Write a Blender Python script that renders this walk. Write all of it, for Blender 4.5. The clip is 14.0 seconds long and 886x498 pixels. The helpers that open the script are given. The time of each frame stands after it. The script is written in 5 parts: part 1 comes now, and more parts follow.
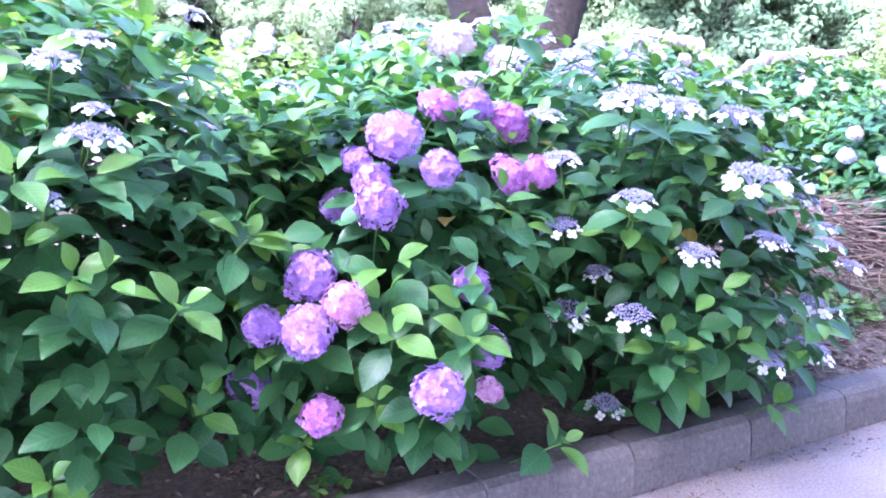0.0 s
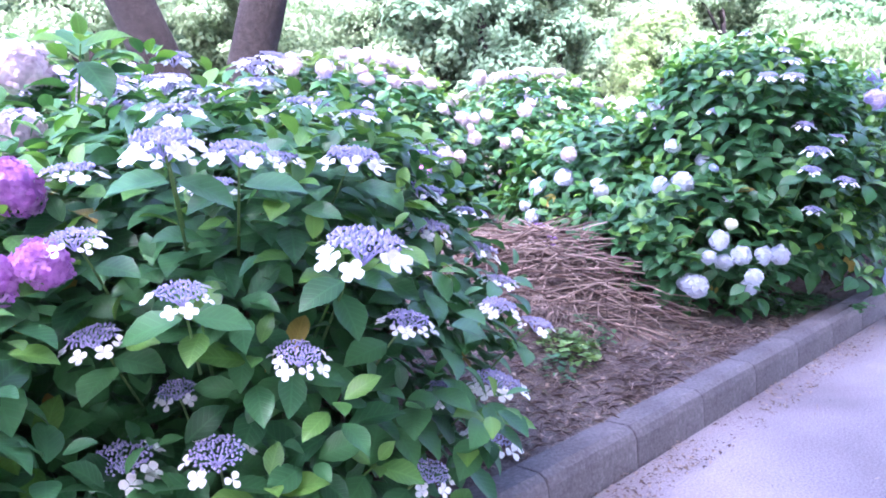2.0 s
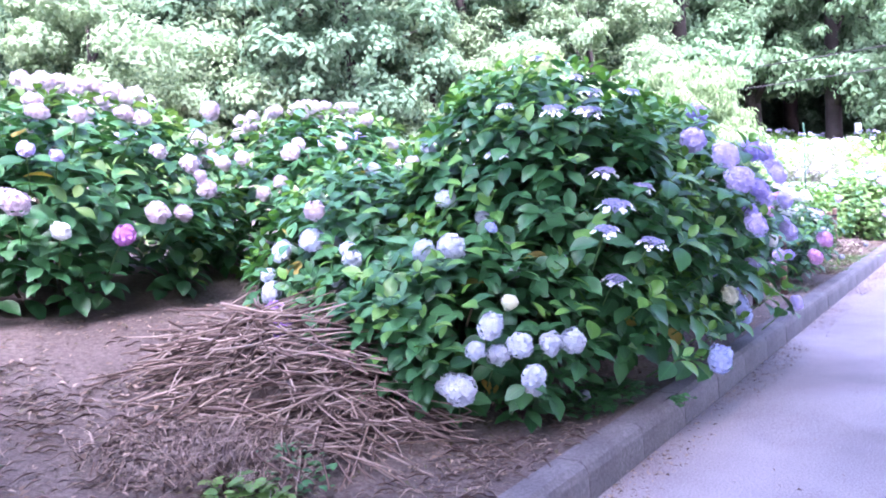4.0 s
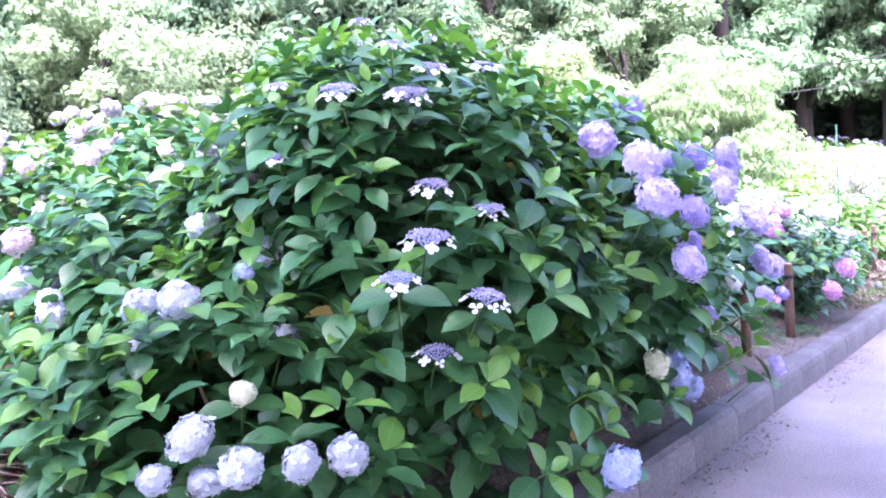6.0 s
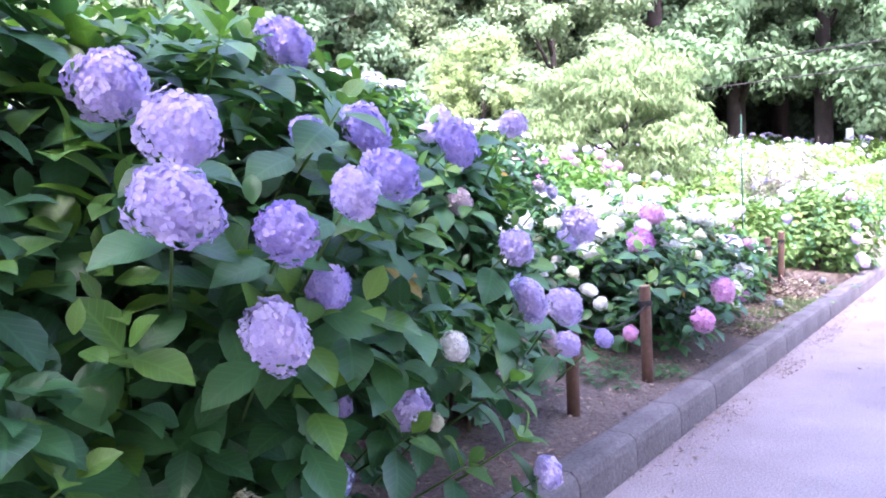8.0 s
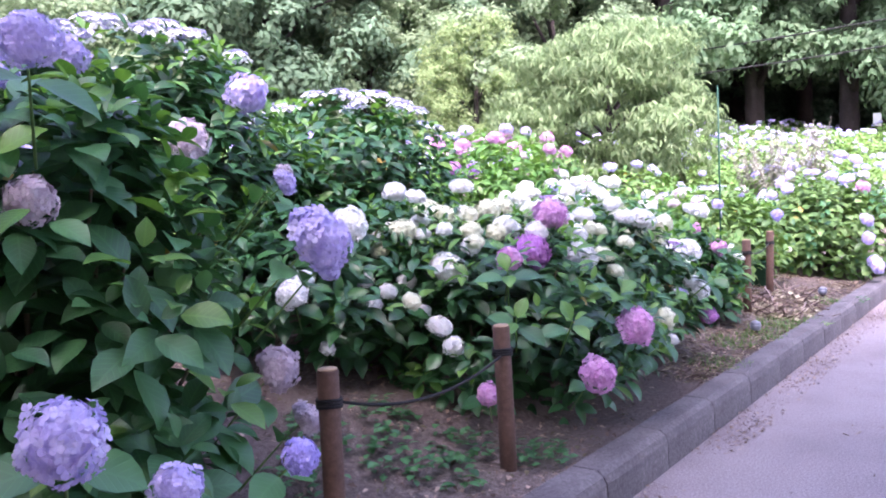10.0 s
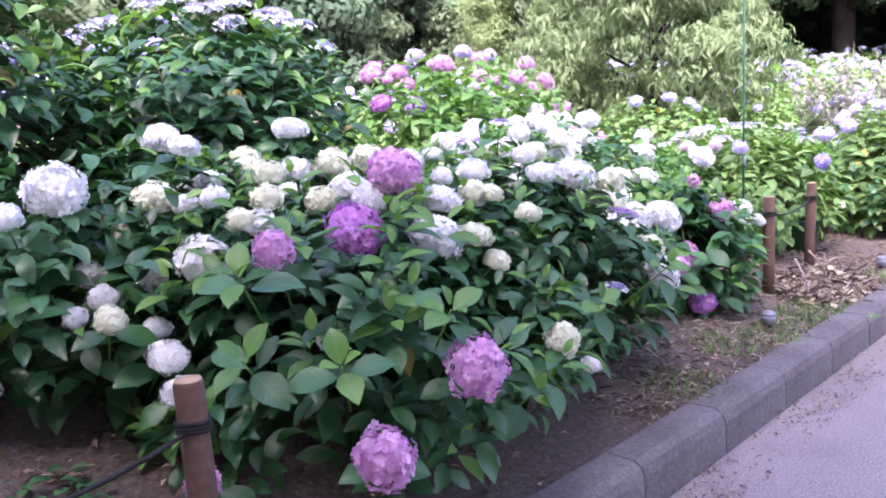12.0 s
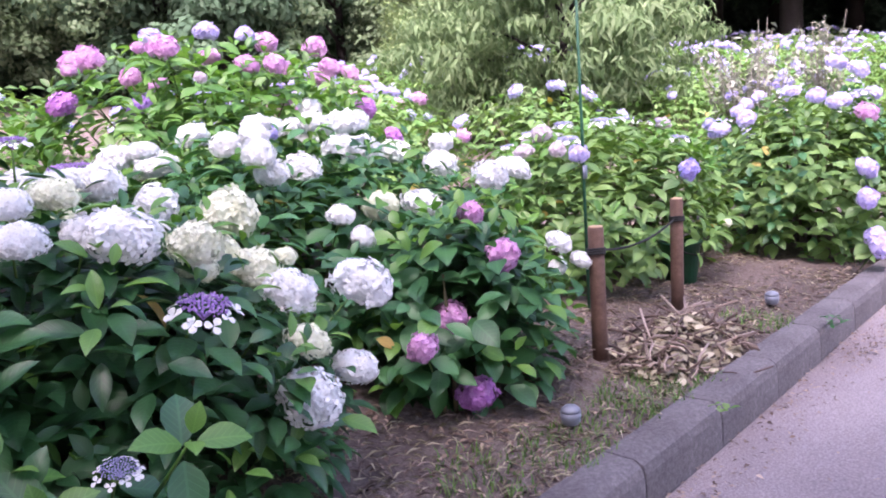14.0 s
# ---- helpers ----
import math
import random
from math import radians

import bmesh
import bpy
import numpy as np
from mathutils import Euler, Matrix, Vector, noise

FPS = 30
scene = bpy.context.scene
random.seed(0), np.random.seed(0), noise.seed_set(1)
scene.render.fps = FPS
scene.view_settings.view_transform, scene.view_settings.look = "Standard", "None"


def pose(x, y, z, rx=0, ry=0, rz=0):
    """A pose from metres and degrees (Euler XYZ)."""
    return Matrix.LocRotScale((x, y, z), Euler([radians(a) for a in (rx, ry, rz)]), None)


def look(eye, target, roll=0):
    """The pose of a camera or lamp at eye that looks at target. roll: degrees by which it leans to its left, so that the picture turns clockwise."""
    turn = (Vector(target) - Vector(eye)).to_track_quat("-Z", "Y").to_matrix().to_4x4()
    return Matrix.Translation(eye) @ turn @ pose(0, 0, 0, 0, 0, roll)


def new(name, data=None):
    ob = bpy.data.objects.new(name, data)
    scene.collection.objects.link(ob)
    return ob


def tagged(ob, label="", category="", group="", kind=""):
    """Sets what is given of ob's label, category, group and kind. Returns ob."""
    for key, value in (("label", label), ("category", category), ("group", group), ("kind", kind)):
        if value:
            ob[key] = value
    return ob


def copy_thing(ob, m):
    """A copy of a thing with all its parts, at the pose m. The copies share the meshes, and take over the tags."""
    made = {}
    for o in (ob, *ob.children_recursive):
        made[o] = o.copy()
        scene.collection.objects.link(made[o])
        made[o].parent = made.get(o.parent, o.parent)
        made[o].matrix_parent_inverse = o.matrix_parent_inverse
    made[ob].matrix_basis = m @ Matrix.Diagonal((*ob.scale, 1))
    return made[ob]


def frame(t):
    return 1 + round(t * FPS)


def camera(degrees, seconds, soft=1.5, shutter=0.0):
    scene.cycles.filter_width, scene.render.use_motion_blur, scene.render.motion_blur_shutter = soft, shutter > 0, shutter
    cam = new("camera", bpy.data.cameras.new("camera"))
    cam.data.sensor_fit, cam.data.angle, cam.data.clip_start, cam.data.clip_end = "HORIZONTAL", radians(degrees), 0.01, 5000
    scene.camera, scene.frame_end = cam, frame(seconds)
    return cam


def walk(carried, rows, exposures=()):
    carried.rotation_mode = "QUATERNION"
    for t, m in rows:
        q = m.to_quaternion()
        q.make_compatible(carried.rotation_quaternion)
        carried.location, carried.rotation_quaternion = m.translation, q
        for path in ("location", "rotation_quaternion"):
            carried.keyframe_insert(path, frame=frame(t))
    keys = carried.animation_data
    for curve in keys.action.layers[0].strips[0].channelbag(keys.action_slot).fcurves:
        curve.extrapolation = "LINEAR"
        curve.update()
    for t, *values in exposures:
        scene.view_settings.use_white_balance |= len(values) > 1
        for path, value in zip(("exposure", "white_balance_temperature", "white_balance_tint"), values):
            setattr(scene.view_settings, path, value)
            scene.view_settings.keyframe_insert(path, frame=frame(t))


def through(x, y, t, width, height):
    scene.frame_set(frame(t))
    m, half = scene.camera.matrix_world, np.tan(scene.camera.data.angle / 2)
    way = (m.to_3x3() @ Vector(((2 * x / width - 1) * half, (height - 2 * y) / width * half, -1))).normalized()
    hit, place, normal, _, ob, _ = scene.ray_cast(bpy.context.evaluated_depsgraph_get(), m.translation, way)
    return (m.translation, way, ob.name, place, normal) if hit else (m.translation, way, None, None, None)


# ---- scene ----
cam = camera(60.7, 14.0, 1.9)
PATH = [
    (0, (-1.933, -1.962, 1.273), (-0.947, -0.242, 1.015), 0.1),
    (0.5, (-1.757, -1.937, 1.289), (-0.735, -0.234, 1.052), -1.5),
    (1, (-1.517, -1.894, 1.306), (-0.473, -0.202, 1.093), -1.7),
    (1.5, (-1.262, -1.767, 1.323), (-0.086, -0.164, 1.118), -1.1),
    (2, (-0.897, -1.683, 1.369), (0.517, -0.285, 1.154), -3.1),
    (2.5, (-0.493, -1.639, 1.428), (0.993, -0.315, 1.231), -1.3),
    (3, (-0.045, -1.543, 1.426), (1.554, -0.353, 1.266), -2.1),
    (3.2, (0.129, -1.528, 1.428), (1.768, -0.393, 1.272), -3.9),
    (5.3, (2.031, -1.572, 1.424), (3.538, -0.26, 1.341), -2.9),
    (5.5, (2.225, -1.568, 1.449), (3.738, -0.262, 1.364), -3.1),
    (6, (2.724, -1.581, 1.428), (4.239, -0.28, 1.331), -3.4),
    (6.5, (3.261, -1.54, 1.428), (4.744, -0.203, 1.308), -3.0),
    (7, (3.799, -1.585, 1.406), (5.318, -0.289, 1.289), -2.7),
    (7.5, (4.315, -1.513, 1.414), (5.851, -0.238, 1.285), -2.2),
    (8, (4.82, -1.525, 1.426), (6.414, -0.324, 1.298), -2.3),
    (8.5, (5.332, -1.529, 1.454), (6.928, -0.331, 1.329), -2.2),
    (8.7, (5.548, -1.503, 1.437), (7.144, -0.304, 1.315), -2.1),
    (10.8, (7.68, -1.403, 1.382), (9.157, -0.067, 1.193), -2.8),
    (11, (7.86, -1.36, 1.381), (9.316, -0.005, 1.172), -2.7),
    (11.5, (8.301, -1.333, 1.357), (9.731, 0.044, 1.107), -3.0),
    (12, (8.773, -1.306, 1.361), (10.172, 0.094, 1.07), -3.1),
    (12.5, (9.281, -1.254, 1.391), (10.705, 0.112, 1.067), -3.5),
    (13, (9.801, -1.253, 1.393), (11.233, 0.109, 1.086), -3.8),
    (13.5, (10.274, -1.157, 1.369), (11.721, 0.189, 1.064), -4.1),
    (14, (10.749, -1.193, 1.381), (12.192, 0.153, 1.059), -4.2),
]
walk(cam, [(t, look(eye, target, roll)) for t, eye, target, roll in PATH], [(0, 4.45, 5400, 34), (2, 4.1, 5500, 37), (3, 3.9, 5450, 37), (5.5, 4.1, 5750, 35), (6.5, 4.25, 5850, 34), (8.7, 3.3, 6100, 33), (11, 2.8, 6150, 35), (12.5, 2.65, 6200, 35), (14, 2.35, 6350, 33)])

# ---------------------------------------------------------------- light
world = bpy.data.worlds.new("sky")
scene.world = world
world.use_nodes = True
wn = world.node_tree.nodes
sky = wn.new("ShaderNodeTexSky")
sky.sky_type = "NISHITA"
sky.sun_disc = False
sky.sun_elevation = radians(56)
sky.sun_rotation = radians(229)
sky.air_density, sky.dust_density, sky.ozone_density = 1.0, 4.0, 1.0
wn["Background"].inputs["Strength"].default_value = 0.15
world.node_tree.links.new(sky.outputs[0], wn["Background"].inputs["Color"])

sun_data = bpy.data.lights.new("sun", "SUN")
sun_data.energy = 2.1
sun_data.angle = radians(24)
sun_data.color = (1.0, 0.97, 0.93)
sun = new("sun", sun_data)
sun.matrix_world = look((math.sin(radians(229)) * 20, math.cos(radians(229)) * 20, 29.65), (0, 0, 0))


# ---------------------------------------------------------------- materials
def material(name, rough=0.6, spec=0.4):
    m = bpy.data.materials.new(name)
    m.use_nodes = True
    p = m.node_tree.nodes["Principled BSDF"]
    p.inputs["Roughness"].default_value = rough
    p.inputs["Specular IOR Level"].default_value = spec
    return m, m.node_tree.nodes, m.node_tree.links, p


def ramp(nodes, stops):
    r = nodes.new("ShaderNodeValToRGB")
    while len(r.color_ramp.elements) < len(stops):
        r.color_ramp.elements.new(0.5)
    for e, (at, col) in zip(r.color_ramp.elements, stops):
        e.position, e.color = at, (*col, 1)
    return r


def noise_tex(nodes, links, scale, detail=4.0, rough=0.6, coord="Object"):
    tc = nodes.new("ShaderNodeTexCoord")
    n = nodes.new("ShaderNodeTexNoise")
    n.inputs["Scale"].default_value, n.inputs["Detail"].default_value, n.inputs["Roughness"].default_value = scale, detail, rough
    links.new(tc.outputs[coord], n.inputs["Vector"])
    return n


def bump(nodes, links, height, p, strength=0.4, distance=0.01):
    b = nodes.new("ShaderNodeBump")
    b.inputs["Strength"].default_value, b.inputs["Distance"].default_value = strength, distance
    links.new(height, b.inputs["Height"])
    links.new(b.outputs[0], p.inputs["Normal"])


def math_node(nodes, links, op, a, b=None):
    n = nodes.new("ShaderNodeMath")
    n.operation = op
    for i, v in enumerate((a, b)):
        if v is None:
            continue
        if isinstance(v, (int, float)):
            n.inputs[i].default_value = v
        else:
            links.new(v, n.inputs[i])
    return n.outputs[0]


def piece_random(nodes, links):
    g, o = nodes.new("ShaderNodeNewGeometry"), nodes.new("ShaderNodeObjectInfo")
    return math_node(nodes, links, "FRACT", math_node(nodes, links, "ADD", g.outputs["Random Per Island"], o.outputs["Random"]))


def rough_stuff(name, stops, scale, rough=0.9, big=0.7, strength=0.5, distance=0.01):
    """A mottled mineral or earthy surface: fine grain mixed with broad stains."""
    m, nodes, links, p = material(name, rough, 0.3)
    fine, broad = noise_tex(nodes, links, scale, 6, 0.7), noise_tex(nodes, links, big, 3)
    mixed = math_node(nodes, links, "ADD", math_node(nodes, links, "MULTIPLY", fine.outputs[0], 0.6), math_node(nodes, links, "MULTIPLY", broad.outputs[0], 0.4))
    r = ramp(nodes, stops)
    links.new(mixed, r.inputs[0])
    links.new(r.outputs[0], p.inputs["Base Color"])
    bump(nodes, links, fine.outputs[0], p, strength, distance)
    return m


def leaf_material(name, dark, mid, light, rough=0.42, through=0.28, veins=True):
    m, nodes, links, p = material(name, rough, 0.5 if veins else 0.2)
    r = ramp(nodes, [(0.0, dark), (0.5, mid), (1.0, light)])
    links.new(piece_random(nodes, links), r.inputs[0])
    colour = r.outputs[0]
    if veins:
        uv = nodes.new("ShaderNodeUVMap")
        sep = nodes.new("ShaderNodeSeparateXYZ")
        links.new(uv.outputs[0], sep.inputs[0])
        side = math_node(nodes, links, "ABSOLUTE", math_node(nodes, links, "SUBTRACT", sep.outputs[0], 0.5))
        wave = math_node(nodes, links, "SINE", math_node(nodes, links, "MULTIPLY", math_node(nodes, links, "SUBTRACT", sep.outputs[1], math_node(nodes, links, "MULTIPLY", side, 0.9)), 46.0))
        line = math_node(nodes, links, "POWER", math_node(nodes, links, "MAXIMUM", wave, 0.0), 6.0)
        rib = math_node(nodes, links, "LESS_THAN", side, 0.022)
        vein = math_node(nodes, links, "MAXIMUM", line, rib)
        mix = nodes.new("ShaderNodeMixRGB")
        mix.blend_type = "MIX"
        links.new(math_node(nodes, links, "MULTIPLY", vein, 0.16), mix.inputs[0])
        links.new(colour, mix.inputs[1])
        mix.inputs[2].default_value = (*[min(1, c * 2.2) for c in mid], 1)
        colour = mix.outputs[0]
        bump(nodes, links, math_node(nodes, links, "MULTIPLY", vein, -1.0), p, 0.2, 0.002)
    links.new(colour, p.inputs["Base Color"])
    t = nodes.new("ShaderNodeBsdfTranslucent")
    glow = nodes.new("ShaderNodeMixRGB")
    glow.blend_type = "MULTIPLY"
    glow.inputs[0].default_value = 1
    links.new(colour, glow.inputs[1])
    glow.inputs[2].default_value = (1.0, 1.0, 0.45, 1) if veins else (0.95, 1.0, 0.85, 1)
    links.new(glow.outputs[0], t.inputs[0])
    mx = nodes.new("ShaderNodeMixShader")
    mx.inputs[0].default_value = through
    links.new(p.outputs[0], mx.inputs[1])
    links.new(t.outputs[0], mx.inputs[2])
    links.new(mx.outputs[0], nodes["Material Output"].inputs["Surface"])
    return m


def petal_material(name, a, b, c):
    m, nodes, links, p = material(name, 0.7, 0.25)
    r = ramp(nodes, [(0.0, a), (0.5, b), (1.0, c)])
    links.new(piece_random(nodes, links), r.inputs[0])
    links.new(r.outputs[0], p.inputs["Base Color"])
    t = nodes.new("ShaderNodeBsdfTranslucent")
    links.new(r.outputs[0], t.inputs[0])
    mx = nodes.new("ShaderNodeMixShader")
    mx.inputs[0].default_value = 0.25
    links.new(p.outputs[0], mx.inputs[1])
    links.new(t.outputs[0], mx.inputs[2])
    links.new(mx.outputs[0], nodes["Material Output"].inputs["Surface"])
    return m


ASPHALT = rough_stuff("asphalt", [(0.28, (0.085, 0.068, 0.074)), (0.5, (0.262, 0.219, 0.231)), (0.72, (0.50, 0.436, 0.45))], 95, 0.9, 0.7, 0.8, 0.01)
CONCRETE = rough_stuff("weathered_concrete", [(0.3, (0.058, 0.051, 0.056)), (0.55, (0.145, 0.131, 0.140)), (0.75, (0.27, 0.25, 0.26))], 55, 0.92, 2.2, 0.9, 0.008)
SOIL = rough_stuff("mulched_soil", [(0.3, (0.055, 0.038, 0.034)), (0.5, (0.135, 0.105, 0.098)), (0.72, (0.28, 0.232, 0.218))], 42, 0.95, 0.9, 0.9, 0.03)
STRAW = leaf_material("dry_stem", (0.075, 0.050, 0.043), (0.165, 0.12, 0.105), (0.36, 0.285, 0.25), 0.8, 0.0, False)
BARK = rough_stuff("bark", [(0.3, (0.014, 0.011, 0.011)), (0.55, (0.036, 0.028, 0.028)), (0.75, (0.075, 0.062, 0.06))], 22, 0.95, 2.0, 1.0, 0.03)
STEM = rough_stuff("woody_stem", [(0.3, (0.05, 0.045, 0.025)), (0.55, (0.10, 0.085, 0.05)), (0.75, (0.17, 0.15, 0.09))], 40, 0.8, 4.0, 0.3, 0.004)
POST_WOOD = rough_stuff("stained_post_wood", [(0.3, (0.062, 0.034, 0.027)), (0.55, (0.115, 0.068, 0.053)), (0.75, (0.19, 0.125, 0.10))], 45, 0.8, 5.0, 0.4, 0.005)
CUT_WOOD = rough_stuff("cut_end_grain", [(0.3, (0.25, 0.16, 0.10)), (0.55, (0.40, 0.28, 0.19)), (0.75, (0.52, 0.39, 0.28))], 60, 0.85, 8.0, 0.3, 0.003)
ROPE = rough_stuff("black_rope", [(0.3, (0.008, 0.008, 0.009)), (0.6, (0.02, 0.02, 0.022)), (0.8, (0.04, 0.04, 0.042))], 120, 0.8, 5.0, 0.6, 0.003)
GREEN_PLASTIC = rough_stuff("green_plastic", [(0.3, (0.01, 0.055, 0.03)), (0.6, (0.018, 0.09, 0.05)), (0.8, (0.03, 0.13, 0.075))], 30, 0.45, 3.0, 0.1, 0.002)
GREY_PLASTIC = rough_stuff("grey_blue_plastic", [(0.3, (0.12, 0.13, 0.17)), (0.6, (0.19, 0.21, 0.27)), (0.8, (0.30, 0.33, 0.39))], 20, 0.35, 3.0, 0.1, 0.002)
LITTER = leaf_material("fallen_leaf", (0.07, 0.045, 0.036), (0.20, 0.14, 0.11), (0.42, 0.32, 0.26), 0.8, 0.1, False)

LEAF = leaf_material("hydrangea_leaf", (0.026, 0.096, 0.040), (0.044, 0.148, 0.055), (0.068, 0.200, 0.072), 0.42, 0.28)
# Glossier, darker copy of the hydrangea leaf; shade on the bushes is in its colour.
SHADE_LEAF = leaf_material("shade_darkened_glossy_leaf", (0.015, 0.064, 0.024), (0.026, 0.100, 0.034), (0.042, 0.140, 0.046), 0.36, 0.18)
YOUNG = leaf_material("young_hydrangea_leaf", (0.07, 0.19, 0.042), (0.105, 0.25, 0.052), (0.15, 0.31, 0.068), 0.4, 0.35)
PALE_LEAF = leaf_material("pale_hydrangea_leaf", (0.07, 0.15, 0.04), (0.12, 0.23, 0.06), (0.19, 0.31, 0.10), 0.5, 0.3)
STALK = rough_stuff("green_stalk", [(0.3, (0.06, 0.13, 0.035)), (0.55, (0.10, 0.19, 0.05)), (0.75, (0.15, 0.24, 0.08))], 40, 0.6, 4.0, 0.2, 0.003)
YELLOW = leaf_material("yellowed_leaf", (0.30, 0.24, 0.05), (0.36, 0.28, 0.07), (0.42, 0.30, 0.10), 0.6, 0.3)

PETALS = {
    "purple": petal_material("purple_petal", (0.37, 0.21, 0.60), (0.44, 0.26, 0.66), (0.51, 0.34, 0.73)),
    "violet": petal_material("violet_petal", (0.40, 0.34, 0.72), (0.47, 0.41, 0.79), (0.55, 0.49, 0.84)),
    "magenta": petal_material("magenta_petal", (0.43, 0.17, 0.50), (0.50, 0.22, 0.56), (0.58, 0.30, 0.63)),
    "pink": petal_material("pink_petal", (0.595, 0.299, 0.560), (0.650, 0.360, 0.610), (0.695, 0.430, 0.655)),
    "lilac": petal_material("lilac_petal", (0.52, 0.45, 0.76), (0.60, 0.53, 0.82), (0.67, 0.61, 0.85)),
    "blue": petal_material("blue_petal", (0.390, 0.450, 0.716), (0.450, 0.510, 0.760), (0.515, 0.565, 0.790)),
    "white": petal_material("white_petal", (0.732, 0.742, 0.757), (0.770, 0.780, 0.790), (0.800, 0.805, 0.815)),
    "cream": petal_material("cream_petal", (0.680, 0.706, 0.545), (0.730, 0.750, 0.600), (0.760, 0.775, 0.645)),
    "pale": petal_material("pale_pink_petal", (0.50, 0.42, 0.50), (0.58, 0.49, 0.57), (0.66, 0.58, 0.64)),
    "violet_lace": petal_material("violet_lace_bud", (0.320, 0.191, 0.494), (0.380, 0.240, 0.560), (0.460, 0.320, 0.630)),
    "ice": petal_material("bluish_white_petal", (0.506, 0.546, 0.651), (0.550, 0.590, 0.690), (0.595, 0.630, 0.725)),
    "bud": petal_material("blue_bud", (0.320, 0.315, 0.534), (0.380, 0.370, 0.600), (0.450, 0.435, 0.660)),
}


# ---------------------------------------------------------------- helpers
def mesh_of(name, verts, faces, mats, smooth=True, uvs=None, indices=None):
    me = bpy.data.meshes.new(name)
    me.from_pydata([tuple(v) for v in verts] if not isinstance(verts, np.ndarray) else verts.tolist(), [], faces if isinstance(faces, list) else faces.tolist())
    for m in mats:
        me.materials.append(m)
    if uvs is not None:
        layer = me.uv_layers.new(name="UVMap")
        loops = np.empty(len(me.loops), dtype=np.int32)
        me.loops.foreach_get("vertex_index", loops)
        layer.data.foreach_set("uv", np.asarray(uvs, dtype=np.float32)[loops].ravel())
    if indices is not None:
        me.polygons.foreach_set("material_index", np.asarray(indices, dtype=np.int32))
    if smooth:
        me.polygons.foreach_set("use_smooth", np.ones(len(me.polygons), dtype=bool))
    me.update()
    return me


def part(name, data, parent, m=None, label="", mat=None):
    """Links a mesh (or a bmesh) as one object under a thing or a part."""
    if isinstance(data, bmesh.types.BMesh):
        me = bpy.data.meshes.new(name)
        data.to_mesh(me)
        data.free()
        me.polygons.foreach_set("use_smooth", np.ones(len(me.polygons), dtype=bool))
        data = me
    if mat and not data.materials:
        data.materials.append(mat)
    ob = new(name, data)
    ob.parent = parent
    if m is not None:
        ob.matrix_local = m
    return tagged(ob, label)


def thing(name, x, y, z, label, category, group="", kind=""):
    ob = new(name)
    ob.empty_display_size = 0.1
    ob.location = (x, y, z)
    return tagged(ob, label, category, group, kind)


def tube(path, radii, sides=8):
    """Vertices and faces of a closed tapering tube along a path."""
    path = [Vector(p) for p in path]
    verts, faces = [], []
    for i, p in enumerate(path):
        d = (path[min(i + 1, len(path) - 1)] - path[max(i - 1, 0)]).normalized()
        a = d.orthogonal().normalized() if abs(d.z) < 0.9 else d.cross(Vector((0, 1, 0))).normalized()
        if abs(d.z) < 0.9:
            a = d.cross(Vector((0, 0, 1))).normalized()
        b = d.cross(a)
        for k in range(sides):
            t = 2 * math.pi * k / sides
            verts.append(p + (a * math.cos(t) + b * math.sin(t)) * radii[i])
    for i in range(len(path) - 1):
        for k in range(sides):
            n = (k + 1) % sides
            faces.append([i * sides + k, i * sides + n, (i + 1) * sides + n, (i + 1) * sides + k])
    faces.append([len(verts) - sides + k for k in range(sides)])
    faces.append(list(range(sides))[::-1])
    return verts, faces


def join(pieces):
    verts, faces = [], []
    for v, f in pieces:
        n = len(verts)
        verts += list(v)
        faces += [[i + n for i in q] for q in f]
    return verts, faces


def ground_z(x, y):
    """Height of the planted bank: level behind the kerb, then a slope, then a gentler hill."""
    if y < 0.25:
        z = 0.165
    elif y < 3.4:
        z = 0.165 + 0.27 * (y - 0.25) * min(1.0, (y - 0.25) / 0.8)
    else:
        z = 1.015 + 0.10 * min(y - 3.4, 60)
    k = min(1.0, max(0.0, (x - 11.0) / 4.0))
    low = 0.165 + (max(0.0, y - 0.25) * 0.10 if y < 60 else 6)
    z = z * (1 - k) + low * k
    if x > 17 and y > 0.1:
        z += 0.07 * min(x - 17, 50) * min(1, y / 3)
    return z + 0.02 * noise.noise((x * 1.7, y * 1.7, 0)) * (1 if 0.2 < y < 12 else 0)


# ---------------------------------------------------------------- ground, road, kerb
def steps(parts):
    out = []
    for a, b, n in parts:
        out += [a + (b - a) * i / n for i in range(n)]
    return out + [parts[-1][1]]


gx = steps([(-900, -60, 6), (-60, -8, 12), (-8, 20, 150), (20, 60, 40), (60, 900, 8)])
gy = steps([(-900, -40, 6), (-40, -4.2, 8), (-4.2, 0.07, 6), (0.07, 0.09, 1), (0.09, 5, 40), (5, 60, 40), (60, 900, 8)])
gv = [(x, y, ground_z(x, y) if y > 0.08 else (-0.06 if y > -4.1 else 0.0)) for y in gy for x in gx]
w = len(gx)
gf = [[j * w + i, j * w + i + 1, (j + 1) * w + i + 1, (j + 1) * w + i] for j in range(len(gy) - 1) for i in range(w - 1)]
tagged(new("ground", mesh_of("ground", gv, gf, [SOIL])), "brown mulched soil of a sloping flower bed", "ground", kind="structure")

rx, ry = steps([(-60, -10, 10), (-10, 24, 68), (24, 120, 12)]), steps([(-4.0, 0.0, 10)])
rv = [(x, y, 0.004 * noise.noise((x * 0.8, y * 0.8, 3)) - 0.012 * (y < -3.99)) for y in ry for x in rx]
w = len(rx)
rf = [[j * w + i, j * w + i + 1, (j + 1) * w + i + 1, (j + 1) * w + i] for j in range(len(ry) - 1) for i in range(w - 1)]
